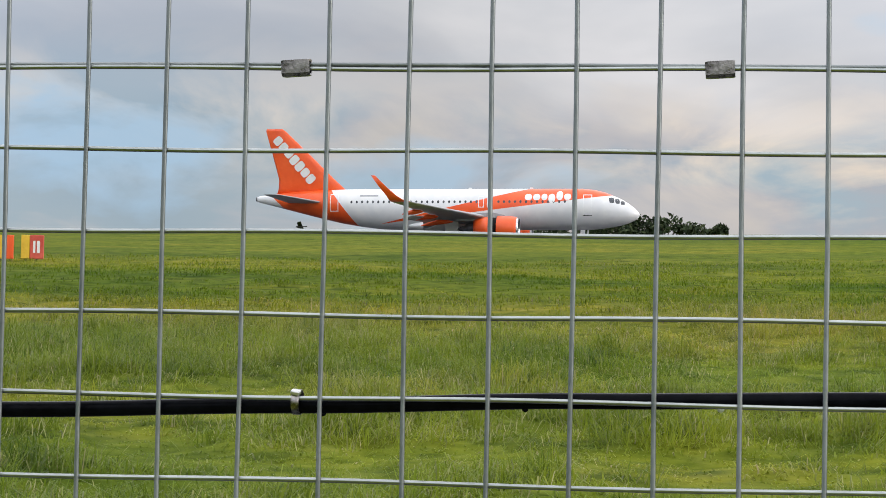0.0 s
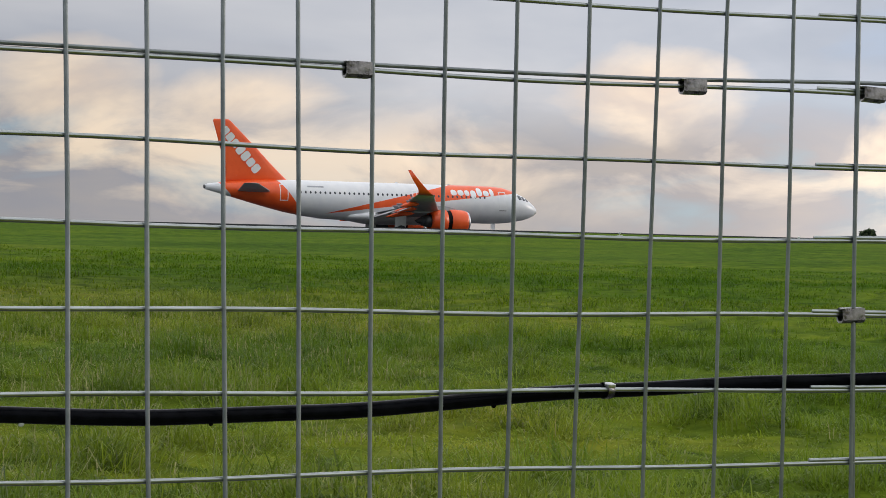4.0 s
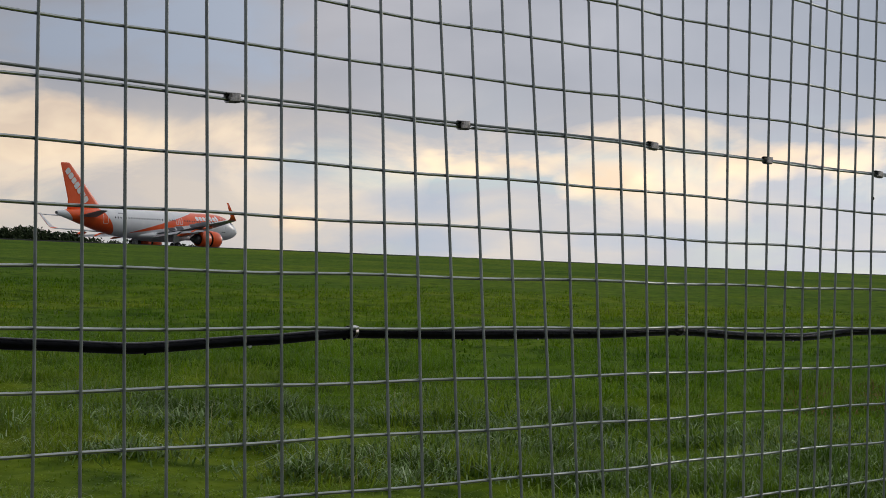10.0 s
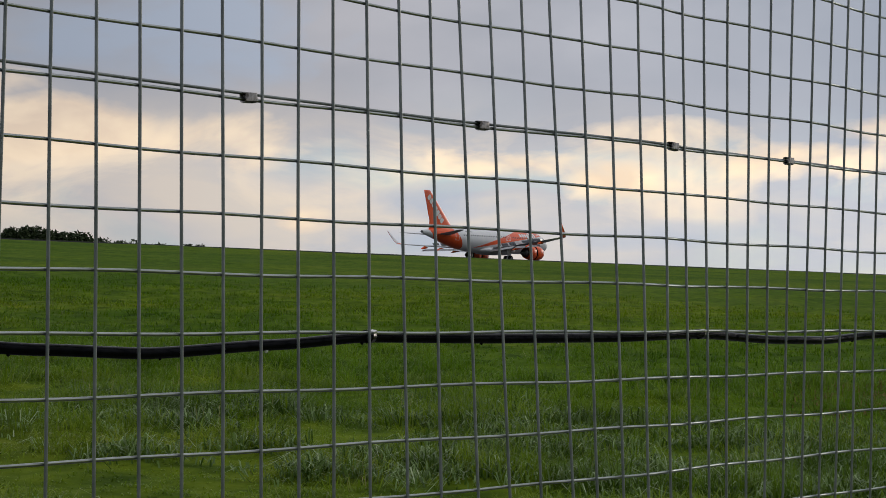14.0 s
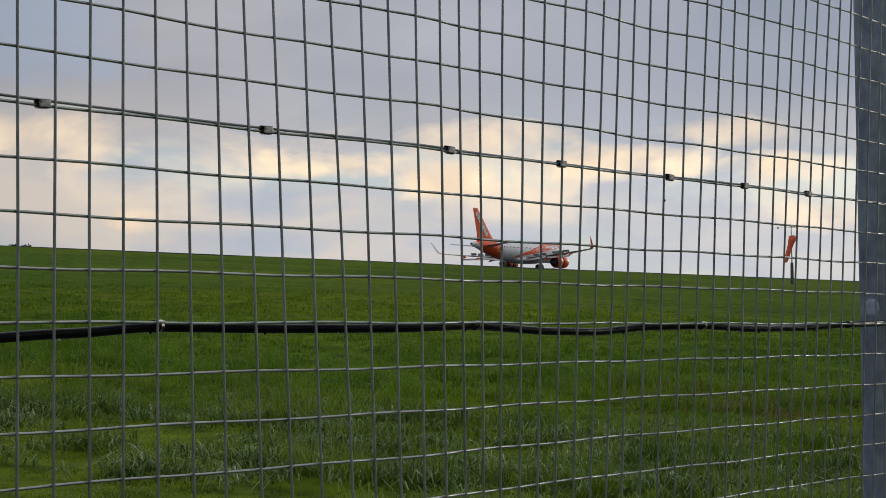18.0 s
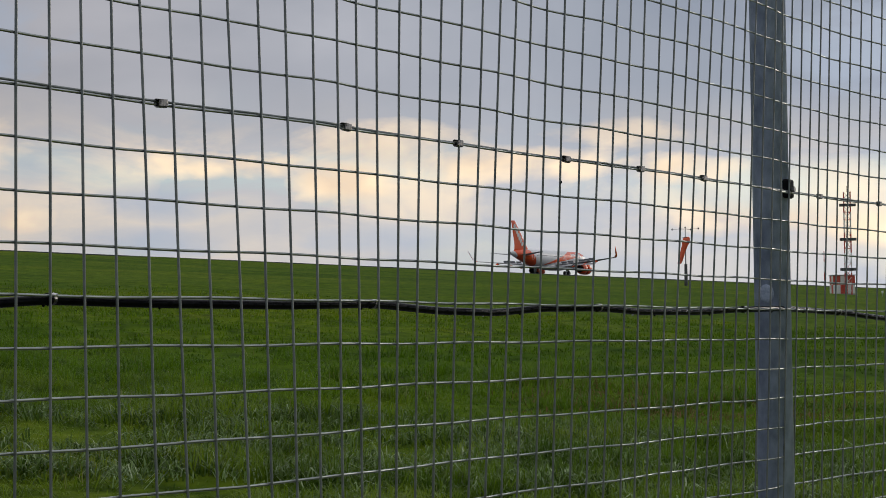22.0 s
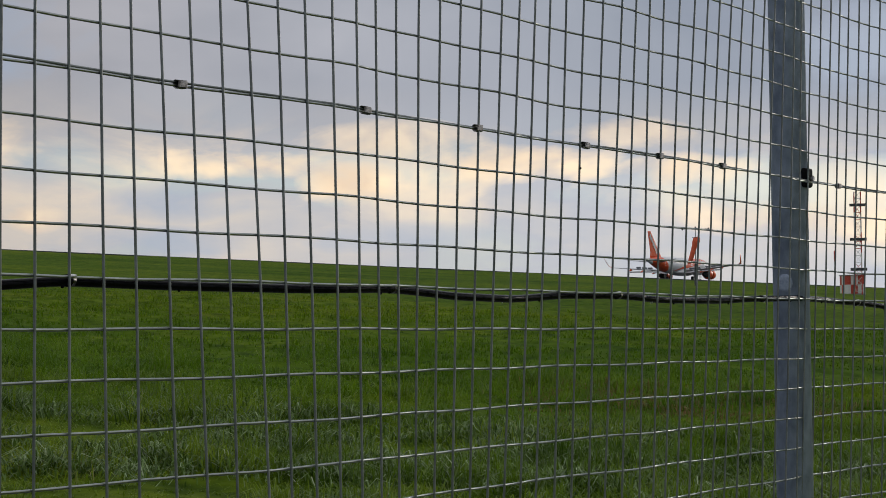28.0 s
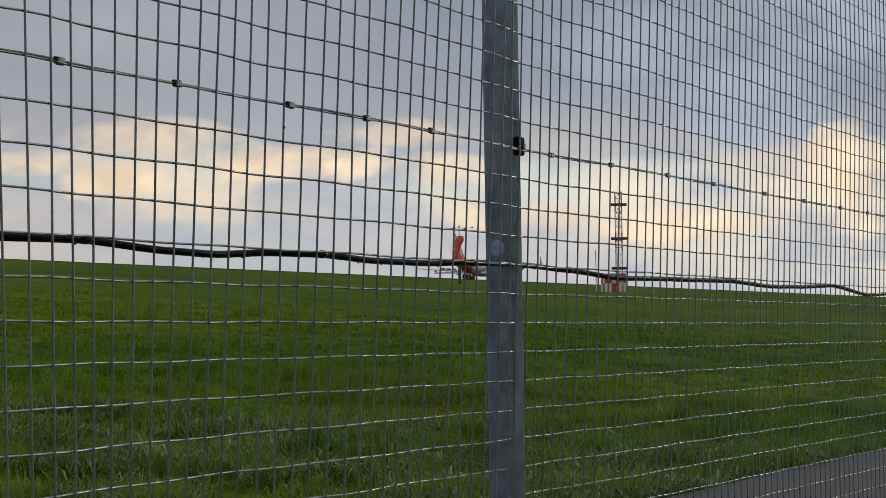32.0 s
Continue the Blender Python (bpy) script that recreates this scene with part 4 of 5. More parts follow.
def build_airliner():
    a = thing("airliner", Matrix(), "white and orange twin-engine jet airliner rolling along the runway", "airplane")
    n = 40
    rings = [[(x, w * math.cos(2 * math.pi * k / n), zc + h * math.sin(2 * math.pi * k / n)) for k in range(n)] for x, zc, h, w in FUSE]
    part("fuselage", mesh_of("fuselage", *loft(rings), True), LIVERY, a, "white fuselage with orange wedge and orange rear")
    fair = []
    for x, h, w in ((26.8, 0.1, 0.6), (25.5, 0.5, 1.5), (24, 0.75, 1.95), (20, 0.82, 2.08), (17.5, 0.75, 2.0), (15.5, 0.45, 1.4), (14.2, 0.1, 0.5)):
        fair.append([(x, w * math.cos(2 * math.pi * k / 24), 2.15 + h * math.sin(2 * math.pi * k / 24)) for k in range(24)])
    part("belly_fairing", mesh_of("belly_fairing", *loft(fair), True), WHITE, a)
    # tail fin with dorsal fillet
    fin = []
    for x, z, c, t in ((9.9, 5.1, 8.0, 0.035), (8.7, 5.8, 6.6, 0.06), (7.7, 6.7, 5.55, 0.085), (5.3, 9.05, 3.8, 0.085), (2.75, 11.47, 1.95, 0.085), (2.45, 11.68, 1.58, 0.05)):
        up = []
        for k in range(9):
            s = 0.5 * (1 - math.cos(math.pi * k / 8))
            up.append((s, 5 * t * (0.2969 * math.sqrt(s) - 0.126 * s - 0.3516 * s ** 2 + 0.2843 * s ** 3 - 0.1015 * s ** 4)))
        prof = up + [(s, -h) for s, h in up[-2:0:-1]]
        fin.append([(x - s * c, h * c, z) for s, h in prof])
    part("tail_fin", mesh_of("tail_fin", *loft(fin), True), ORANGE, a, "tall orange tail fin")
    part("rudder_line", box(3.30, 3.36, -0.16, 0.16, 6.0, 6.05), ORANGE, a)
    for side in (-1, 1):
        # wings
        sec = [(25.6, side * 1.4, 2.45, 7.6, 0.14, 0), (25.2, side * 2.0, 2.5, 7.2, 0.14, 0), (23.1, side * 6.4, 2.85, 4.5, 0.12, 0), (20.2, side * 12.0, 3.3, 2.9, 0.11, 0), (17.9, side * 16.6, 3.7, 1.75, 0.1, 0)]
        w = part("wing", mesh_of("wing", *aero(sec), True), GREY, a, "grey swept wing")
        sh = [(17.9, side * 16.6, 3.7, 1.75, 0.1, 0), (17.35, side * 17.05, 3.84, 1.3, 0.09, side * 35), (16.8, side * 17.35, 4.2, 0.92, 0.08, side * 68), (15.85, side * 17.6, 5.05, 0.66, 0.08, side * 78), (14.9, side * 17.85, 6.0, 0.36, 0.08, side * 80)]
        part("winglet", mesh_of("winglet", *aero(sh), True), ORANGE, w, "tall orange upturned winglet")
        shi = [(x - 0.03, y - side * 0.05, z, c - 0.08, t * 0.8, tl) for x, y, z, c, t, tl in sh[1:]]
        part("winglet_inner_face", mesh_of("winglet_inner_face", *aero(shi), True), WHITE, w, "white inner face")
        # flaps lowered behind the wing and spoilers raised on it
        for y0, y1, xa, xb, za, zb, c in ((2.1, 6.2, 18.35, 18.75, 2.35, 2.62, 1.5), (6.5, 12.0, 18.75, 17.45, 2.68, 3.15, 1.1)):
            fl = aero([(xa, side * y0, za, c, 0.13, 0), (xb, side * y1, zb, c * 0.85, 0.13, 0)])
            v = [(q[0] * 1.0, q[1], q[2] - (max(0, (xa + 0.1) - q[0])) * 0.36) for q in fl[0]]
            part("flap", mesh_of("flap", v, fl[1], True), GREY, w)
        for y0 in (2.6, 4.3, 7.0, 8.4, 9.8):
            x0 = 20.0 - (y0 - 2.6) * 0.17 if y0 < 6 else 19.6 - (y0 - 7.0) * 0.24
            z0 = 2.62 + (y0 - 2) * 0.075 + 0.16
            bm = box(-0.62, 0, side * y0, side * (y0 + 1.25), -0.02, 0.02, 0.008)
            bmesh.ops.transform(bm, matrix=pose(x0, 0, z0, 0, 42, 0), verts=bm.verts)
            part("spoiler", bm, GREY, w, "raised spoiler panel")
        for y0, x0, z0, ln in ((6.3, 20.4, 2.3, 3.1), (9.2, 19.4, 2.66, 2.5), (12.0, 18.4, 3.0, 2.0)):
            v, f = revolve([(x0, 0.03), (x0 - ln * 0.15, 0.16), (x0 - ln * 0.45, 0.25), (x0 - ln * 0.8, 0.17), (x0 - ln, 0.03)], side * y0, z0, 12)
            v = [(q[0], q[1], q[2] - max(0, x0 - ln * 0.4 - q[0]) * 0.2) for q in v]
            part("flap_fairing", mesh_of("flap_fairing", v, f, True), ORANGE, w, "orange flap track fairing")
        # engine with the reverser sleeve open
        cy, cz = side * 5.75, 1.62
        e = part("engine", mesh_of("front_cowl", *revolve([(26.45, 1.02), (26.4, 1.1), (26.1, 1.19), (25.5, 1.24), (24.55, 1.24), (24.5, 1.18)], cy, cz), True), ORANGE, a, "orange engine cowl")
        part("inlet_lip", mesh_of("inlet_lip", *revolve([(26.2, 0.96), (26.5, 0.99), (26.58, 1.04), (26.5, 1.09), (26.38, 1.105)], cy, cz), True), CHROME, e)
        part("fan", mesh_of("fan", *revolve([(26.2, 0.97), (25.6, 0.98), (25.5, 0.4), (25.9, 0.2), (26.1, 0.01)], cy, cz), True), DARKMETAL, e)
        part("reverser_cascade", mesh_of("reverser_cascade", *revolve([(24.6, 1.1), (24.0, 1.1)], cy, cz), True), BLACK, e, "open black thrust reverser gap")
        part("rear_cowl", mesh_of("rear_cowl", *revolve([(24.05, 1.05), (24.03, 1.23), (23.3, 1.17), (22.6, 1.0), (22.3, 0.9), (22.32, 0.84), (23.0, 0.9)], cy, cz), True), ORANGE, e)
        part("exhaust", mesh_of("exhaust", *revolve([(22.8, 0.7), (22.0, 0.62), (21.5, 0.5), (21.5, 0.4), (21.0, 0.22), (20.7, 0.03)], cy, cz), True), DARKMETAL, e)
        py = []
        for x, z0, z1, t in ((25.2, 2.75, 2.95, 0.05), (24.0, 2.6, 3.2, 0.2), (22.0, 2.4, 3.1, 0.22), (20.6, 2.4, 2.75, 0.05)):
            py.append([(x, cy - t, z0), (x, cy + t, z0), (x, cy + t, z1), (x, cy - t, z1)])
        part("pylon", mesh_of("pylon", *loft(py)), GREY, e)
        # tailplane
        part("tailplane", mesh_of("tailplane", *aero([(7.2, side * 0.5, 4.35, 3.9, 0.1, 0), (6.6, side * 1.3, 4.43, 3.5, 0.1, 0), (3.55, side * 6.1, 4.9, 1.55, 0.09, 0), (3.1, side * 6.25, 4.92, 1.0, 0.06, 0)]), True), GREY, a, "grey tailplane")
        # cabin windows and doors
        for k in range(40):
            x = 9.6 + k * 0.533
            if 21.9 < x < 23.9:
                continue
            if x > 31.3:
                break
            v, f = patch(x, x + 0.23, 4.26, 4.56, side, 0.008, 2, 2, 0.35)
            part("cabin_window", mesh_of("cabin_window", v, f), GLASS, a)
        for x0, x1, z0, z1 in ((32.25, 33.1, 3.25, 5.1), (22.15, 22.7, 3.85, 4.95), (23.0, 23.55, 3.85, 4.95), (7.55, 8.4, 3.5, 5.2)):
            t = 0.07
            v, f = join(patch(x0, x0 + t, z0, z1, side, 0.01, 1, 6), patch(x1 - t, x1, z0, z1, side, 0.01, 1, 6), patch(x0 + t, x1 - t, z0, z0 + t, side, 0.01, 2, 1), patch(x0 + t, x1 - t, z1 - t, z1, side, 0.01, 2, 1))
            part("door_outline", mesh_of("door_outline", v, f), WHITE, a, "white painted door outline")
        for x0, x1, z0, z1 in ((34.75, 35.25, 4.28, 4.82), (35.32, 35.75, 4.22, 4.7), (35.82, 36.2, 4.12, 4.5)):
            v, f = patch(x0, x1, z0, z1, side, 0.01, 2, 2, 0.15, -0.2)
            part("cockpit_window", mesh_of("cockpit_window", v, f), GLASS, a)
        v, f = patch(32.25, 33.1, 3.05, 3.12, side, 0.02, 2, 1)
        part("door_sill", mesh_of("door_sill", v, f), DARKMETAL, a)
        # title and fin logo drawn as plain white shapes
        xs = 26.6
        for wd, z0, z1 in ((0.72, 4.56, 5.16), (0.72, 4.56, 5.16), (0.60, 4.56, 5.16), (0.68, 4.30, 5.16), (0.66, 4.56, 5.44), (0.70, 4.58, 5.18), (0.50, 4.58, 5.38)):
            v, f = patch(xs + 0.04, xs + wd, z0, z1, side, 0.012, 3, 3, 0.22)
            part("title_shape", mesh_of("title_shape", v, f), WHITE, a, "plain white livery shape")
            xs += wd + 0.08
        for k in range(7):
            u = k / 6
            cx, czz = 2.05 + u * 3.3, 10.5 - u * 3.75
            wd, hg = 0.375, (0.46, 0.46, 0.44, 0.52, 0.54, 0.46, 0.50)[k]
            ring = []
            for q in range(20):
                a_ = 2 * math.pi * q / 20
                ca, sa = math.cos(a_), math.sin(a_)
                ring.append((math.copysign(abs(ca) ** 0.55, ca) * wd, math.copysign(abs(sa) ** 0.55, sa) * hg))
            v, f = loft([[(px, -0.012, pz) for px, pz in ring], [(px, 0.012, pz) for px, pz in ring]])
            bm = bmesh.new()
            bm.from_mesh(mesh_of("fin_shape", v, f))
            th = 0.0425 * float(np.interp(czz, (6.9, 9.1, 11.55), (5.75, 3.85, 1.95))) + 0.03
            bmesh.ops.transform(bm, matrix=pose(cx, side * th, czz, side * -3.5, 49, 0), verts=bm.verts)
            part("fin_shape", bm, WHITE, a, "plain white livery shape")
        v, f = patch(10.5, 12.3, 4.95, 5.1, side, 0.01, 3, 1)
        part("registration_bar", mesh_of("registration_bar", v, f), GREY, a)
        # main gear
        leg = part("main_gear_leg", mesh_of("main_gear_leg", *tube([(19.87, side * 3.6, 2.6), (19.87, side * 3.8, 0.58)], 0.13, 12)), WHITE, a)
        part("gear_door", box(19.3, 20.5, side * 3.9, side * 3.98, 1.0, 2.4, 0.02), WHITE, leg)
        for dy in (-0.46, 0.46):
            wheel("main_wheel", 19.87, side * 3.8 + dy, 0.585, 0.585, 0.42, a)
    ng = part("nose_gear_leg", mesh_of("nose_gear_leg", *tube([(32.6, 0, 2.2), (32.5, 0, 0.4)], 0.09, 12)), WHITE, a)
    part("gear_door", box(31.9, 32.35, -0.5, -0.46, 1.15, 1.75, 0.02), WHITE, ng)
    for dy in (-0.25, 0.25):
        wheel("nose_wheel", 32.5, dy, 0.38, 0.38, 0.22, a)
    part("tail_cone_nozzle", mesh_of("tail_cone_nozzle", *tube([(0.05, 0, 4.77), (-0.12, 0, 4.78)], 0.2, 16)), DARKMETAL, a)
    part("antenna", box(26.95, 27.25, -0.02, 0.02, 5.68, 5.88, 0.01), WHITE, a)
    part("antenna", box(20.95, 21.25, -0.02, 0.02, 5.68, 5.86, 0.01), WHITE, a)
    return a


airliner = build_airliner()


def airliner_x(t):
    """Where the fin's trailing tip is along the runway: braking after touchdown."""
    u = t / 32.0
    return -51.38 + 1155.73 * u - 987.28 * u ** 2 + 796.43 * u ** 3 - 411.94 * u ** 4 + 40.34 * u ** 5

# ---- far things ----
def leaf_cloud(rnd, lobes, count, size):
    """Many small leaf sprays inside uneven lobes (centre, radii); numpy arrays."""
    vol = np.array([l[1][0] * l[1][1] * l[1][2] for l in lobes])
    pick = rnd.choice(len(lobes), count, p=vol / vol.sum())
    c = np.array([l[0] for l in lobes])[pick]
    r = np.array([l[1] for l in lobes])[pick]
    d = rnd.normal(size=(count, 3))
    d /= np.linalg.norm(d, axis=1)[:, None]
    p = c + d * r * (rnd.random((count, 1)) ** 0.35)
    u = rnd.normal(size=(count, 3))
    u /= np.linalg.norm(u, axis=1)[:, None]
    w = np.cross(u, rnd.normal(size=(count, 3)))
    w /= np.linalg.norm(w, axis=1)[:, None]
    s = size * (0.6 + 0.8 * rnd.random((count, 1)))
    V = np.stack([p - u * s, p + w * s * 0.5, p + u * s, p - w * s * 0.5], 1).reshape(-1, 3)
    F = np.arange(count * 4).reshape(-1, 4)
    return V.tolist(), F.tolist()


def tree(x, y, h, w, seed, label, bush=False):
    rnd = np.random.default_rng(seed)
    z = float(ground_z(np.array(x), np.array(y)))
    t = thing("bush" if bush else "tree", pose(x, y, z - 0.1), label, "bush" if bush else "tree", "trees beyond the runway")
    wood = [tube([(0, 0, -0.2), (0.1, 0, h * 0.3), (0.0, 0.1, h * 0.75)], 0.2, 8, True, [h * 0.03, h * 0.022, h * 0.008])]
    lobes = []
    for k in range(int(8 + w * 1.6)):
        a, rr = rnd.random() * 6.28, rnd.random() ** 0.6
        cx, cy = math.cos(a) * rr * w * 0.42, math.sin(a) * rr * w * 0.3
        q = min(w * 0.24, 1.5) * (0.75 + 0.45 * rnd.random())
        cz = h - 0.9 * q - (h * 0.5 * rnd.random() if k % 3 else 0.16 * rr * h * rnd.random() + 0.1)
        lobes.append(((cx, cy, cz), (q, q, q * 0.9)))
        wood.append(tube([(0, 0, h * 0.25), (cx * 0.6, cy * 0.6, cz * 0.8), (cx, cy, cz)], 0.05, 5, True, [h * 0.014, h * 0.009, h * 0.004]))
    part("trunk", mesh_of("trunk", *join(*wood)), BARK, t)
    n = int(900 + 60 * w * h / 4)
    part("crown", mesh_of("crown", *leaf_cloud(rnd, lobes, min(n, 2600), 0.34 if not bush else 0.28)), LEAF, t)
    return t


def at_az(az, y):
    """x of a point at distance y across the field, at that bearing."""
    return 0.7 + (y + 1.4) * math.tan(radians(az))


def build_trees():
    far = "dark green leafy tree on the far side of the runway"
    low = "low dark green bush on the far side of the runway"
    # bearing, height, width
    rows = ((-7.85, 6.9, 3.4), (-6.35, 7.8, 5), (-5.4, 8.7, 6.5), (-4.6, 9.3, 7), (-3.7, 9.3, 7), (-2.95, 8.6, 6), (-2.35, 7.8, 3),
            (34.52, 8.1, 3.2), (35.55, 9.0, 6), (36.05, 9.6, 7.4), (36.75, 9.5, 6.5), (37.3, 10.2, 9.5), (37.85, 9.7, 6.5), (38.65, 9.6, 7), (39.25, 10.4, 9), (40.05, 10.0, 8),
            (40.9, 9.6, 6), (41.75, 9.6, 5.5), (42.5, 9.4, 7), (44.1, 8.5, 6), (44.6, 8.8, 8), (45.1, 8.1, 5.5), (45.6, 8.0, 7))
    for i, (az, h, w) in enumerate(rows):
        y = 300 + (i * 37 % 11) * 0.5
        tree(at_az(az, y), y, h, w, 100 + i, far)
    for i, (az, h, w) in enumerate(((35.2, 7.0, 5), (36.4, 7.6, 5), (38.2, 7.4, 6), (40.5, 7.6, 7), (43.2, 7.3, 4), (46.05, 7.1, 6.5), (46.7, 6.8, 7), (47.2, 6.6, 6), (47.6, 6.5, 6), (48.3, 6.7, 7.5))):
        tree(at_az(az, 300), 300, h, w, 300 + i, low, True)


build_trees()


def build_windsock():
    x, y = 293.4, 122.9
    z = float(ground_z(np.array(x), np.array(y)))
    w = thing("windsock", pose(x, y, z), "limp red-orange windsock hanging from a dark pole", "windsock")
    part("lower_pole", mesh_of("lower_pole", *tube([(0, 0, -0.2), (0, 0, 2.9)], 0.2, 12, True, [0.24, 0.2])), DARKMETAL, w, "dark lower pole")
    part("upper_pole", mesh_of("upper_pole", *tube([(0, 0, 2.9), (0, 0, 7.55)], 0.07, 10, True, [0.09, 0.05])), GREY, w)
    part("ring", mesh_of("ring", *tube([(0.1 + 0.45 * math.cos(a), 0.45 * math.sin(a), 6.45) for a in [2 * math.pi * k / 16 for k in range(17)]], 0.03, 6)), DARKMETAL, w)
    rings = []
    for s, r, dx, dy in ((-0.1, 0.3, 0.1, -0.15), (0.1, 0.52, 0.1, -0.12), (0.6, 0.56, 0.08, -0.05), (1.1, 0.44, 0.0, 0.1), (1.7, 0.38, -0.1, 0.28), (2.4, 0.36, -0.2, 0.46), (3.1, 0.34, -0.28, 0.66), (3.5, 0.27, -0.34, 0.8)):
        rings.append([(dx + r * math.cos(a) * (1 + 0.12 * math.sin(3 * a + s)), dy + r * math.sin(a) * 0.9, 6.45 - s) for a in [2 * math.pi * k / 16 for k in range(16)]])
    part("sock", mesh_of("sock", *loft(rings, True, False), True), SOCK, w, "limp red-orange cloth sock")
    arm = part("lamp_bracket", mesh_of("lamp_bracket", *join(tube([(-1.9, 0, 7.6), (1.9, 0, 7.6)], 0.014, 6), tube([(0, -1.9, 7.6), (0, 1.9, 7.6)], 0.014, 6), tube([(0, 0, 7.4), (0, 0, 7.8)], 0.04, 6))), DARKMETAL, w)
    for dx, dy, z0 in ((-1.9, 0, 7.5), (1.9, 0, 7.5), (0, 1.9, 7.5), (0, -1.9, 7.5), (0, 0, 7.7)):
        part("lamp", mesh_of("lamp", *tube([(dx, dy, z0), (dx, dy, z0 + 0.22)], 0.1, 8)), DARKMETAL, arm)


def build_mast():
    x, y = 317.2, 108.45
    z = float(ground_z(np.array(x), np.array(y))) + 0.25
    w = thing("antenna_mast", pose(x, y, z, 0, 0, -66), "red and white lattice antenna mast with three aerial arrays", "mast")
    hh, s = 14.2, 0.45
    for sx, sy in ((-s, -s), (s, -s), (s, s), (-s, s)):
        for k in range(5):
            part("leg", mesh_of("leg", *tube([(sx, sy, -0.5 if k == 0 else k * hh / 5), (sx, sy, (k + 1) * hh / 5)], 0.055, 6)), REDPAINT if k % 2 == 0 else WHITE, w)
    for k in range(14):
        z0 = 0.3 + k * 1.0
        cs = ((-s, -s), (s, -s), (s, s), (-s, s))
        for i in range(4):
            p, q = cs[i], cs[(i + 1) % 4]
            m = WHITE if k % 4 < 2 else REDPAINT
            part("diagonal_brace", mesh_of("diagonal_brace", *tube([(p[0], p[1], z0), (q[0], q[1], z0 + 1.0)] if (i + k) % 2 else [(q[0], q[1], z0), (p[0], p[1], z0 + 1.0)], 0.035, 5)), m, w)
            part("cross_brace", mesh_of("cross_brace", *tube([(p[0], p[1], z0), (q[0], q[1], z0)], 0.035, 5)), m, w)
    for z0 in (12.35, 7.55, 3.35):
        ar = part("aerial_array", box(-1.15, 1.15, -0.75, -0.5, z0 - 0.2, z0 + 0.2, 0.04), DARKMETAL, w, "dark horizontal aerial array")
        for k in range(3):
            part("dipole", mesh_of("dipole", *tube([(-0.8 + k * 0.8, -0.75, z0), (-0.8 + k * 0.8, -1.05, z0)], 0.04, 6)), GREY, ar)
    part("lightning_rod", mesh_of("lightning_rod", *tube([(0, 0, hh), (0, 0, hh + 0.9)], 0.03, 6)), DARKMETAL, w)
    c = thing("equipment_cabin", pose(x - 0.3 + 2.1, y + 0.85 + 0.7, z, 0, 0, -58), "red and white checkered equipment cabin beside the mast", "cabin")
    wdt, dep, ht = 3.1, 2.4, 2.55
    for i in range(3):
        for k in range(2):
            m = REDPAINT if (i + k) % 2 else WHITE
            x0, z0 = -wdt / 2 + i * wdt / 3, k * ht / 2
            part("wall_panel", box(x0 + 0.006, x0 + wdt / 3 - 0.006, -dep / 2, -dep / 2 + 0.08, z0 + 0.006, z0 + ht / 2 - 0.006, 0.01), m, c, "red panel" if m is REDPAINT else "white panel")
            part("wall_panel", box(x0 + 0.006, x0 + wdt / 3 - 0.006, dep / 2 - 0.08, dep / 2, z0 + 0.006, z0 + ht / 2 - 0.006, 0.01), m, c)
    for i in range(2):
        for k in range(2):
            m = WHITE if (i + k) % 2 else REDPAINT
            y0, z0 = -dep / 2 + 0.08 + i * (dep - 0.16) / 2, k * ht / 2
            for x0 in (-wdt / 2, wdt / 2 - 0.08):
                part("wall_panel", box(x0, x0 + 0.08, y0 + 0.006, y0 + (dep - 0.16) / 2 - 0.006, z0 + 0.006, z0 + ht / 2 - 0.006, 0.01), m, c)
    part("plinth", box(-wdt / 2, wdt / 2, -dep / 2, dep / 2, -0.6, -0.002), GREY, c)
    part("roof", box(-wdt / 2 - 0.1, wdt / 2 + 0.1, -dep / 2 - 0.1, dep / 2 + 0.1, ht, ht + 0.12, 0.02), GREY, c)


def build_sign(x, y, yaw, panels, label):
    z = float(ground_z(np.array(x), np.array(y)))
    s = thing("taxiway_sign", pose(x, y, z, 0, 0, yaw) @ Matrix.Scale(1.17, 4), label, "sign", "airfield signs")
    x0 = 0.0
    for w, mat, bars in panels:
        p = part("panel", box(x0, x0 + w, -0.09, 0.09, 0.06, 0.80, 0.015), mat, s)
        for bx, bw, bz, bh in bars:
            part("marking_bar", box(x0 + bx, x0 + bx + bw, -0.098, -0.092, bz, bz + bh), WHITE, p, "plain pale bar")
        part("leg", mesh_of("leg", *tube([(x0 + w / 2, 0, -0.1), (x0 + w / 2, 0, 0.08)], 0.03, 8)), DARKMETAL, s)
        x0 += w + 0.012


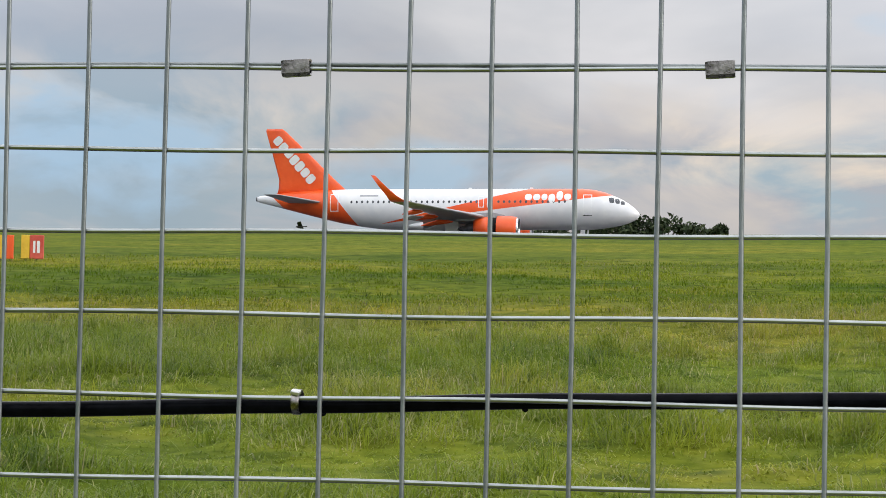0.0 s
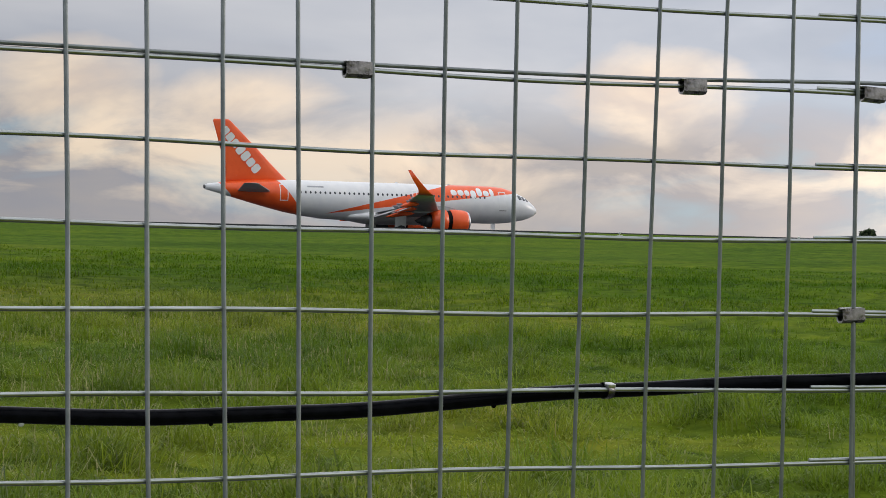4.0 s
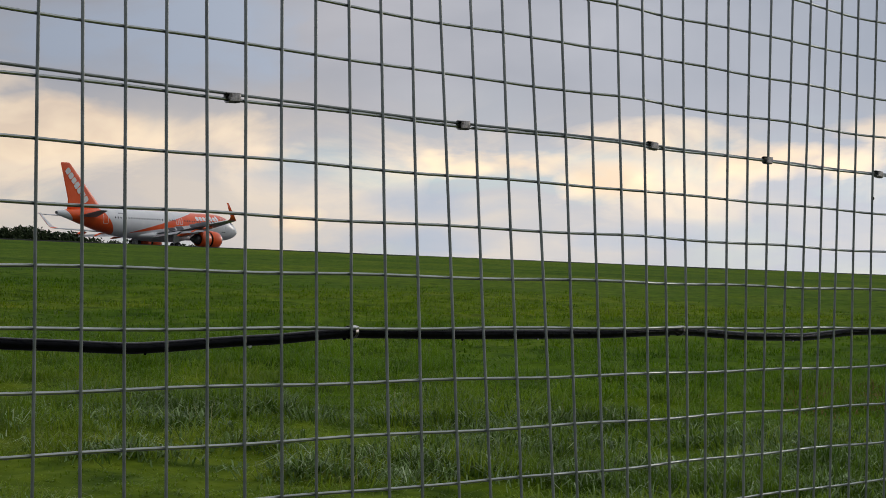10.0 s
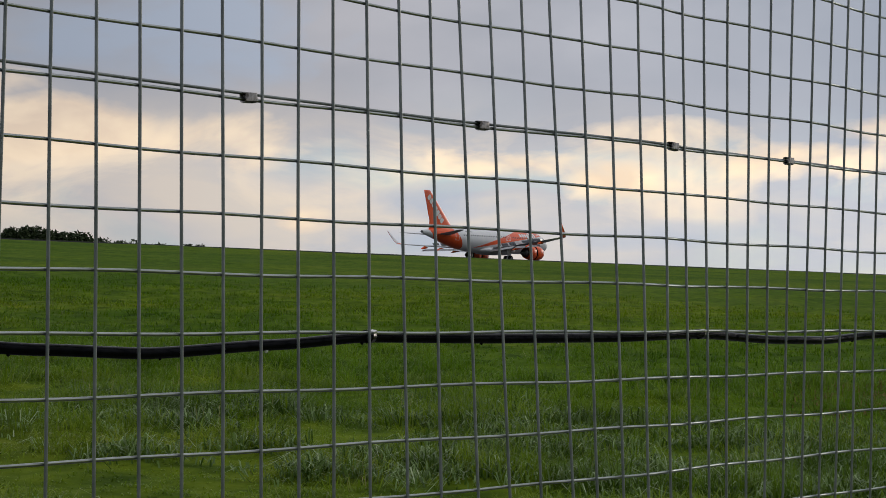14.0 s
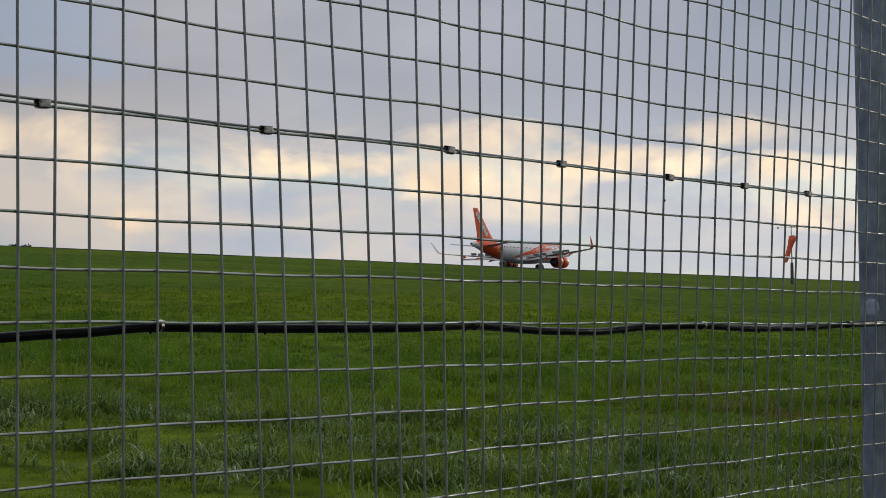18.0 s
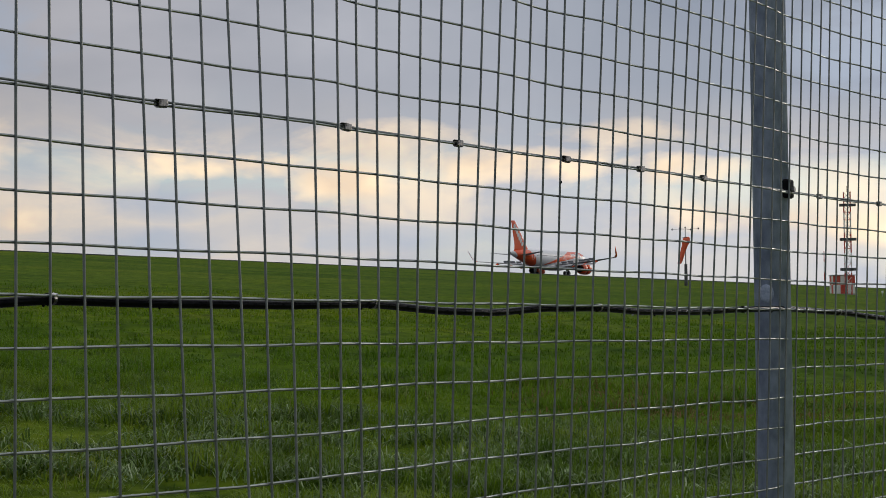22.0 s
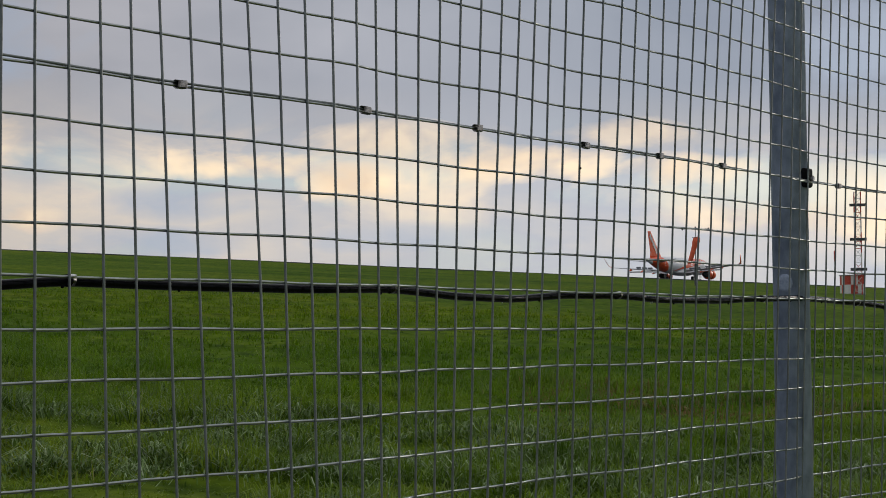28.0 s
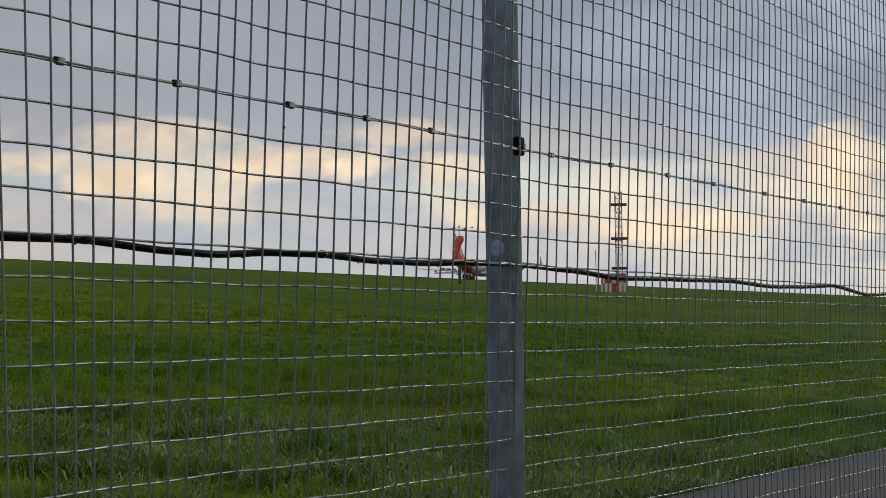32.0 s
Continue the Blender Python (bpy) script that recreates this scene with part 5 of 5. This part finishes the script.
def build_small_far_things():
    """A slim aerial, a shed beyond the runway and white markers by the runway edge."""
    def ground(x, y):
        return float(ground_z(np.array(x), np.array(y)))
    x, y = 315.9, 111.5
    a = thing("slim_aerial", pose(x, y, ground(x, y)), "slim pale red and white aerial pole beside the cabin", "aerial")
    for k in range(4):
        part("section", mesh_of("section", *tube([(0, 0, -0.3 if k == 0 else k * 1.5), (0, 0, k * 1.5 + 1.5)], 0.06, 8)), REDPAINT if k % 2 else WHITE, a)
    y = 300.0
    x = at_az(35.35, y)
    s = thing("far_shed", pose(x, y, ground(x, y), 0, 0, -30), "low pale and red shed beyond the runway", "shed")
    for k in range(3):
        part("wall_panel", box(-2.4 + 1.6 * k, -0.81 + 1.6 * k, -1.5, 1.5, -0.3, 6.3, 0.02), (WHITE, REDPAINT, WHITE)[k], s)
    part("roof", box(-2.6, 2.6, -1.7, 1.7, 6.3, 6.45, 0.03), GREY, s)
    for az, y, h in ((37.2, 196, 0.75), (37.55, 197, 0.4), (38.95, 196, 0.5), (40.05, 197, 0.8), (32.9, 197, 0.4), (71.65, 104, 0.8), (28.6, 198, 0.35)):
        x = at_az(az, y)
        m = thing("marker_light", pose(x, y, ground(x, y)), "small white marker light on a short stem", "light", "marker lights")
        part("stem", mesh_of("stem", *tube([(0, 0, -0.1), (0, 0, h * 0.6)], 0.04, 8)), GREY, m)
        part("head", mesh_of("head", *tube([(0, 0, h * 0.55), (0, 0, h * 0.9), (0, 0, h)], 0.14, 10, True, [0.12, 0.15, 0.08])), WHITE, m)
        part("base_plate", box(-0.22, 0.22, -0.16, 0.16, -0.04, 0.05, 0.01), WHITE, m)


build_windsock()
build_mast()
build_small_far_things()
build_sign(-28.05, 80.9, 12, ((0.26, YELLOW, ()), (0.42, REDPAINT, ((0.10, 0.07, 0.24, 0.38), (0.22, 0.09, 0.24, 0.38)))), "small red and yellow taxiway sign in the grass")
build_sign(-28.95, 80.7, 12, ((0.30, YELLOW, ()), (0.24, ORANGE, ())), "small yellow taxiway sign in the grass")


# ---- bird ----
BIRD_X, BIRD_Z = -19.71, 7.61


def build_bird():
    """A dark crow gliding low over the field."""
    b = thing("crow", Matrix(), "black crow gliding low over the grass", "bird")
    part("body", mesh_of("body", *loft([[(x, w * math.cos(2 * math.pi * k / 10), z + h * math.sin(2 * math.pi * k / 10)) for k in range(10)]
                                        for x, z, w, h in ((0.17, 0.02, 0.01, 0.01), (0.13, 0.02, 0.035, 0.035), (0.06, 0.005, 0.055, 0.055), (-0.03, 0, 0.06, 0.058), (-0.11, 0.005, 0.04, 0.035), (-0.16, 0.01, 0.02, 0.015))]), True), TYRE, b)
    part("bill", mesh_of("bill", *tube([(0.16, 0, 0.02), (0.215, 0, 0.012)], 0.01, 6, radii=(0.012, 0.003))), BLACK, b)
    part("tail", mesh_of("tail", *loft([[(-0.14, -0.02, 0.01), (-0.14, 0.02, 0.01), (-0.14, 0.02, 0.018), (-0.14, -0.02, 0.018)], [(-0.27, -0.055, 0.0), (-0.27, 0.055, 0.0), (-0.27, 0.055, 0.006), (-0.27, -0.055, 0.006)]])), TYRE, b)
    for side in (-1, 1):
        part("wing", mesh_of("wing", *aero([(0.07, side * 0.04, 0.03, 0.17, 0.08, 0), (0.10, side * 0.2, 0.075, 0.18, 0.06, 0), (0.05, side * 0.38, 0.06, 0.15, 0.05, 0), (-0.04, side * 0.47, 0.04, 0.06, 0.05, 0)], 5), True), TYRE, b)
    return b


crow = build_bird()


# ---- grass ----
def grass(name, label, seed, d0, d1, count, h0, h1, width, mat, per=7, lean=0.55, ymin=4.74, span=(-21, 79.5), spread=14.0, rank=0.0, jitter=0.25, ymax=199):
    """Blades in tufts between the distances d0 and d1 from the standpoint; rank: how far tufts keep to the rank patches."""
    rnd = np.random.default_rng(seed)
    az = np.radians(rnd.uniform(*span, count * 4))
    d = np.sqrt(rnd.uniform(d0 ** 2, d1 ** 2, count * 4))
    cx, cy = 0.7 + d * np.sin(az), -1.4 + d * np.cos(az)
    grow = sward(cx, cy)
    keep = rnd.random(len(d)) < np.clip((d1 - d) / (0.35 * (d1 - d0)), 0, 1)
    ok = keep & (cy > ymin) & (cy < ymax) & (grow + rnd.normal(size=len(d)) * 0.05 > rank)
    cx, cy, grow = cx[ok][:count], cy[ok][:count], grow[ok][:count]
    n = len(cx)
    tall = (0.35 + 1.5 * np.clip((grow - 0.25) / 0.5, 0, 1) ** 1.3) * (1 + rnd.normal(size=n) * jitter)
    toward = rnd.uniform(0, 6.28, n)
    cx, cy, tall, toward = (np.repeat(a, per) for a in (cx, cy, np.clip(tall, 0.3, 2.0), toward))
    m = n * per
    sp = width * spread
    ox, oy = rnd.normal(size=m) * sp, rnd.normal(size=m) * sp
    bx, by = cx + ox, np.maximum(cy + oy, ymin)
    bz = ground_z(bx, by) - 0.01
    h = rnd.uniform(h0, h1, m) * tall
    th = np.where(rnd.random(m) < 0.5, np.arctan2(oy, ox), toward) + rnd.normal(0, 0.7, m)
    ln = rnd.uniform(0.15, lean, m) * h
    wx, wy = np.cos(th + 1.57) * width / 2, np.sin(th + 1.57) * width / 2
    lx, ly = np.cos(th) * ln, np.sin(th) * ln
    P = np.empty((m, 5, 3))
    P[:, 0] = np.column_stack([bx - wx, by - wy, bz])
    P[:, 1] = np.column_stack([bx + wx, by + wy, bz])
    P[:, 2] = np.column_stack([bx + wx * 0.8 + lx * 0.4, by + wy * 0.8 + ly * 0.4, bz + h * 0.7])
    P[:, 3] = np.column_stack([bx - wx * 0.8 + lx * 0.4, by - wy * 0.8 + ly * 0.4, bz + h * 0.7])
    P[:, 4] = np.column_stack([bx + lx, by + ly, bz + h * np.clip(1.08 - 0.45 * (ln / h), 0.4, 1)])
    i = np.arange(m) * 5
    me = bpy.data.meshes.new(name)
    V = P.reshape(-1, 3)
    me.vertices.add(len(V))
    me.vertices.foreach_set("co", V.ravel())
    me.loops.add(m * 7)
    loops = np.column_stack([i, i + 1, i + 2, i + 3, i + 3, i + 2, i + 4]).ravel()
    me.loops.foreach_set("vertex_index", loops.astype(np.int32))
    me.polygons.add(m * 2)
    start = (np.arange(m)[:, None] * 7 + np.array([0, 4])[None]).ravel()
    me.polygons.foreach_set("loop_start", start.astype(np.int32))
    me.polygons.foreach_set("loop_total", np.tile([4, 3], m).astype(np.int32))
    me.update(calc_edges=True)
    tagged(part(name, me, mat), label, "grass", kind="stuff")


grass("near_grass", "soft green grass near the fence", 1, 11, 42, 24000, 0.035, 0.07, 0.016, BLADE, 10, 2.6, spread=10)
grass("tussocks", "rank tussocks of long drooping green grass", 7, 11, 46, 4200, 0.12, 0.21, 0.010, BLADE, 30, 2.2, spread=12, rank=0.53)
grass("middle_grass", "long tufted green grass on the rise", 2, 30, 100, 26000, 0.05, 0.11, 0.022, FIELD, 8, 2.6, spread=10, rank=0.40)
grass("seed_heads", "pale straw-coloured seed heads standing in the grass", 4, 11, 44, 500, 0.11, 0.18, 0.007, STRAW, 3, 0.9, rank=0.5)
grass("pale_tufts", "pale drooping tufts of long grass near the fence", 5, 12.5, 25, 760, 0.09, 0.15, 0.013, PALE, 9, 2.4, 4.74, (41, 79.5), 6, 0.56)
grass("straw_tufts", "tan straw tufts in the yellower end of the field", 6, 12, 45, 1300, 0.09, 0.16, 0.009, STRAW, 10, 1.6, 4.74, (-21, 24), 18, 0.5)
grass("verge_weeds", "tall rank weeds and grass along the track edge", 9, 13, 42, 900, 0.10, 0.19, 0.011, BLADE, 22, 2.0, 4.74, (55, 79.5), 10, 0.46, ymax=8.5)
grass("rank_clumps", "dark rank clumps of broad-bladed wet grass near the fence", 11, 13, 29, 1100, 0.08, 0.14, 0.018, LUSH, 22, 2.2, 4.74, (46, 79.5), 8, 0.56)
grass("brown_weeds", "low reddish-brown weeds in a dry patch of the field", 8, 28, 38, 300, 0.07, 0.12, 0.014, WEED, 12, 1.6, 4.74, (63, 71), 16, 0.3)


# ---- movement ----
def motions():
    """The airliner rolls out along the runway."""
    rows = []
    for k in range(33):
        s = airliner_x(k) + float(np.interp(k, (0, 5, 13, 20, 28, 32), (0.0, 0.0, -0.5, -0.6, -1.7, -1.7)))
        slope = float(run_z(s + 32) - run_z(s + 6)) / 26.0
        bank = 1.7 * min(1.0, max(0.0, (12.0 - k) / 9.0))
        rows.append((float(k), pose(s - 1.57 - 0.77, RUNWAY_Y + 0.02 + 0.00698 * s, RUNWAY_Z + float(run_z(s + 19)) - 19 * slope + float(np.interp(k, (0, 4, 9, 20, 32), (-0.15, -0.12, 0.05, 0.5, 0.6))), bank, -math.degrees(slope), 0.4)))
    walk(airliner, rows)
    walk(crow, [(float(k), pose(BIRD_X - 5.5 * k, 90.0, BIRD_Z + 0.12 * k, 18, 4, 184)) for k in range(0, 33, 4)])


motions()
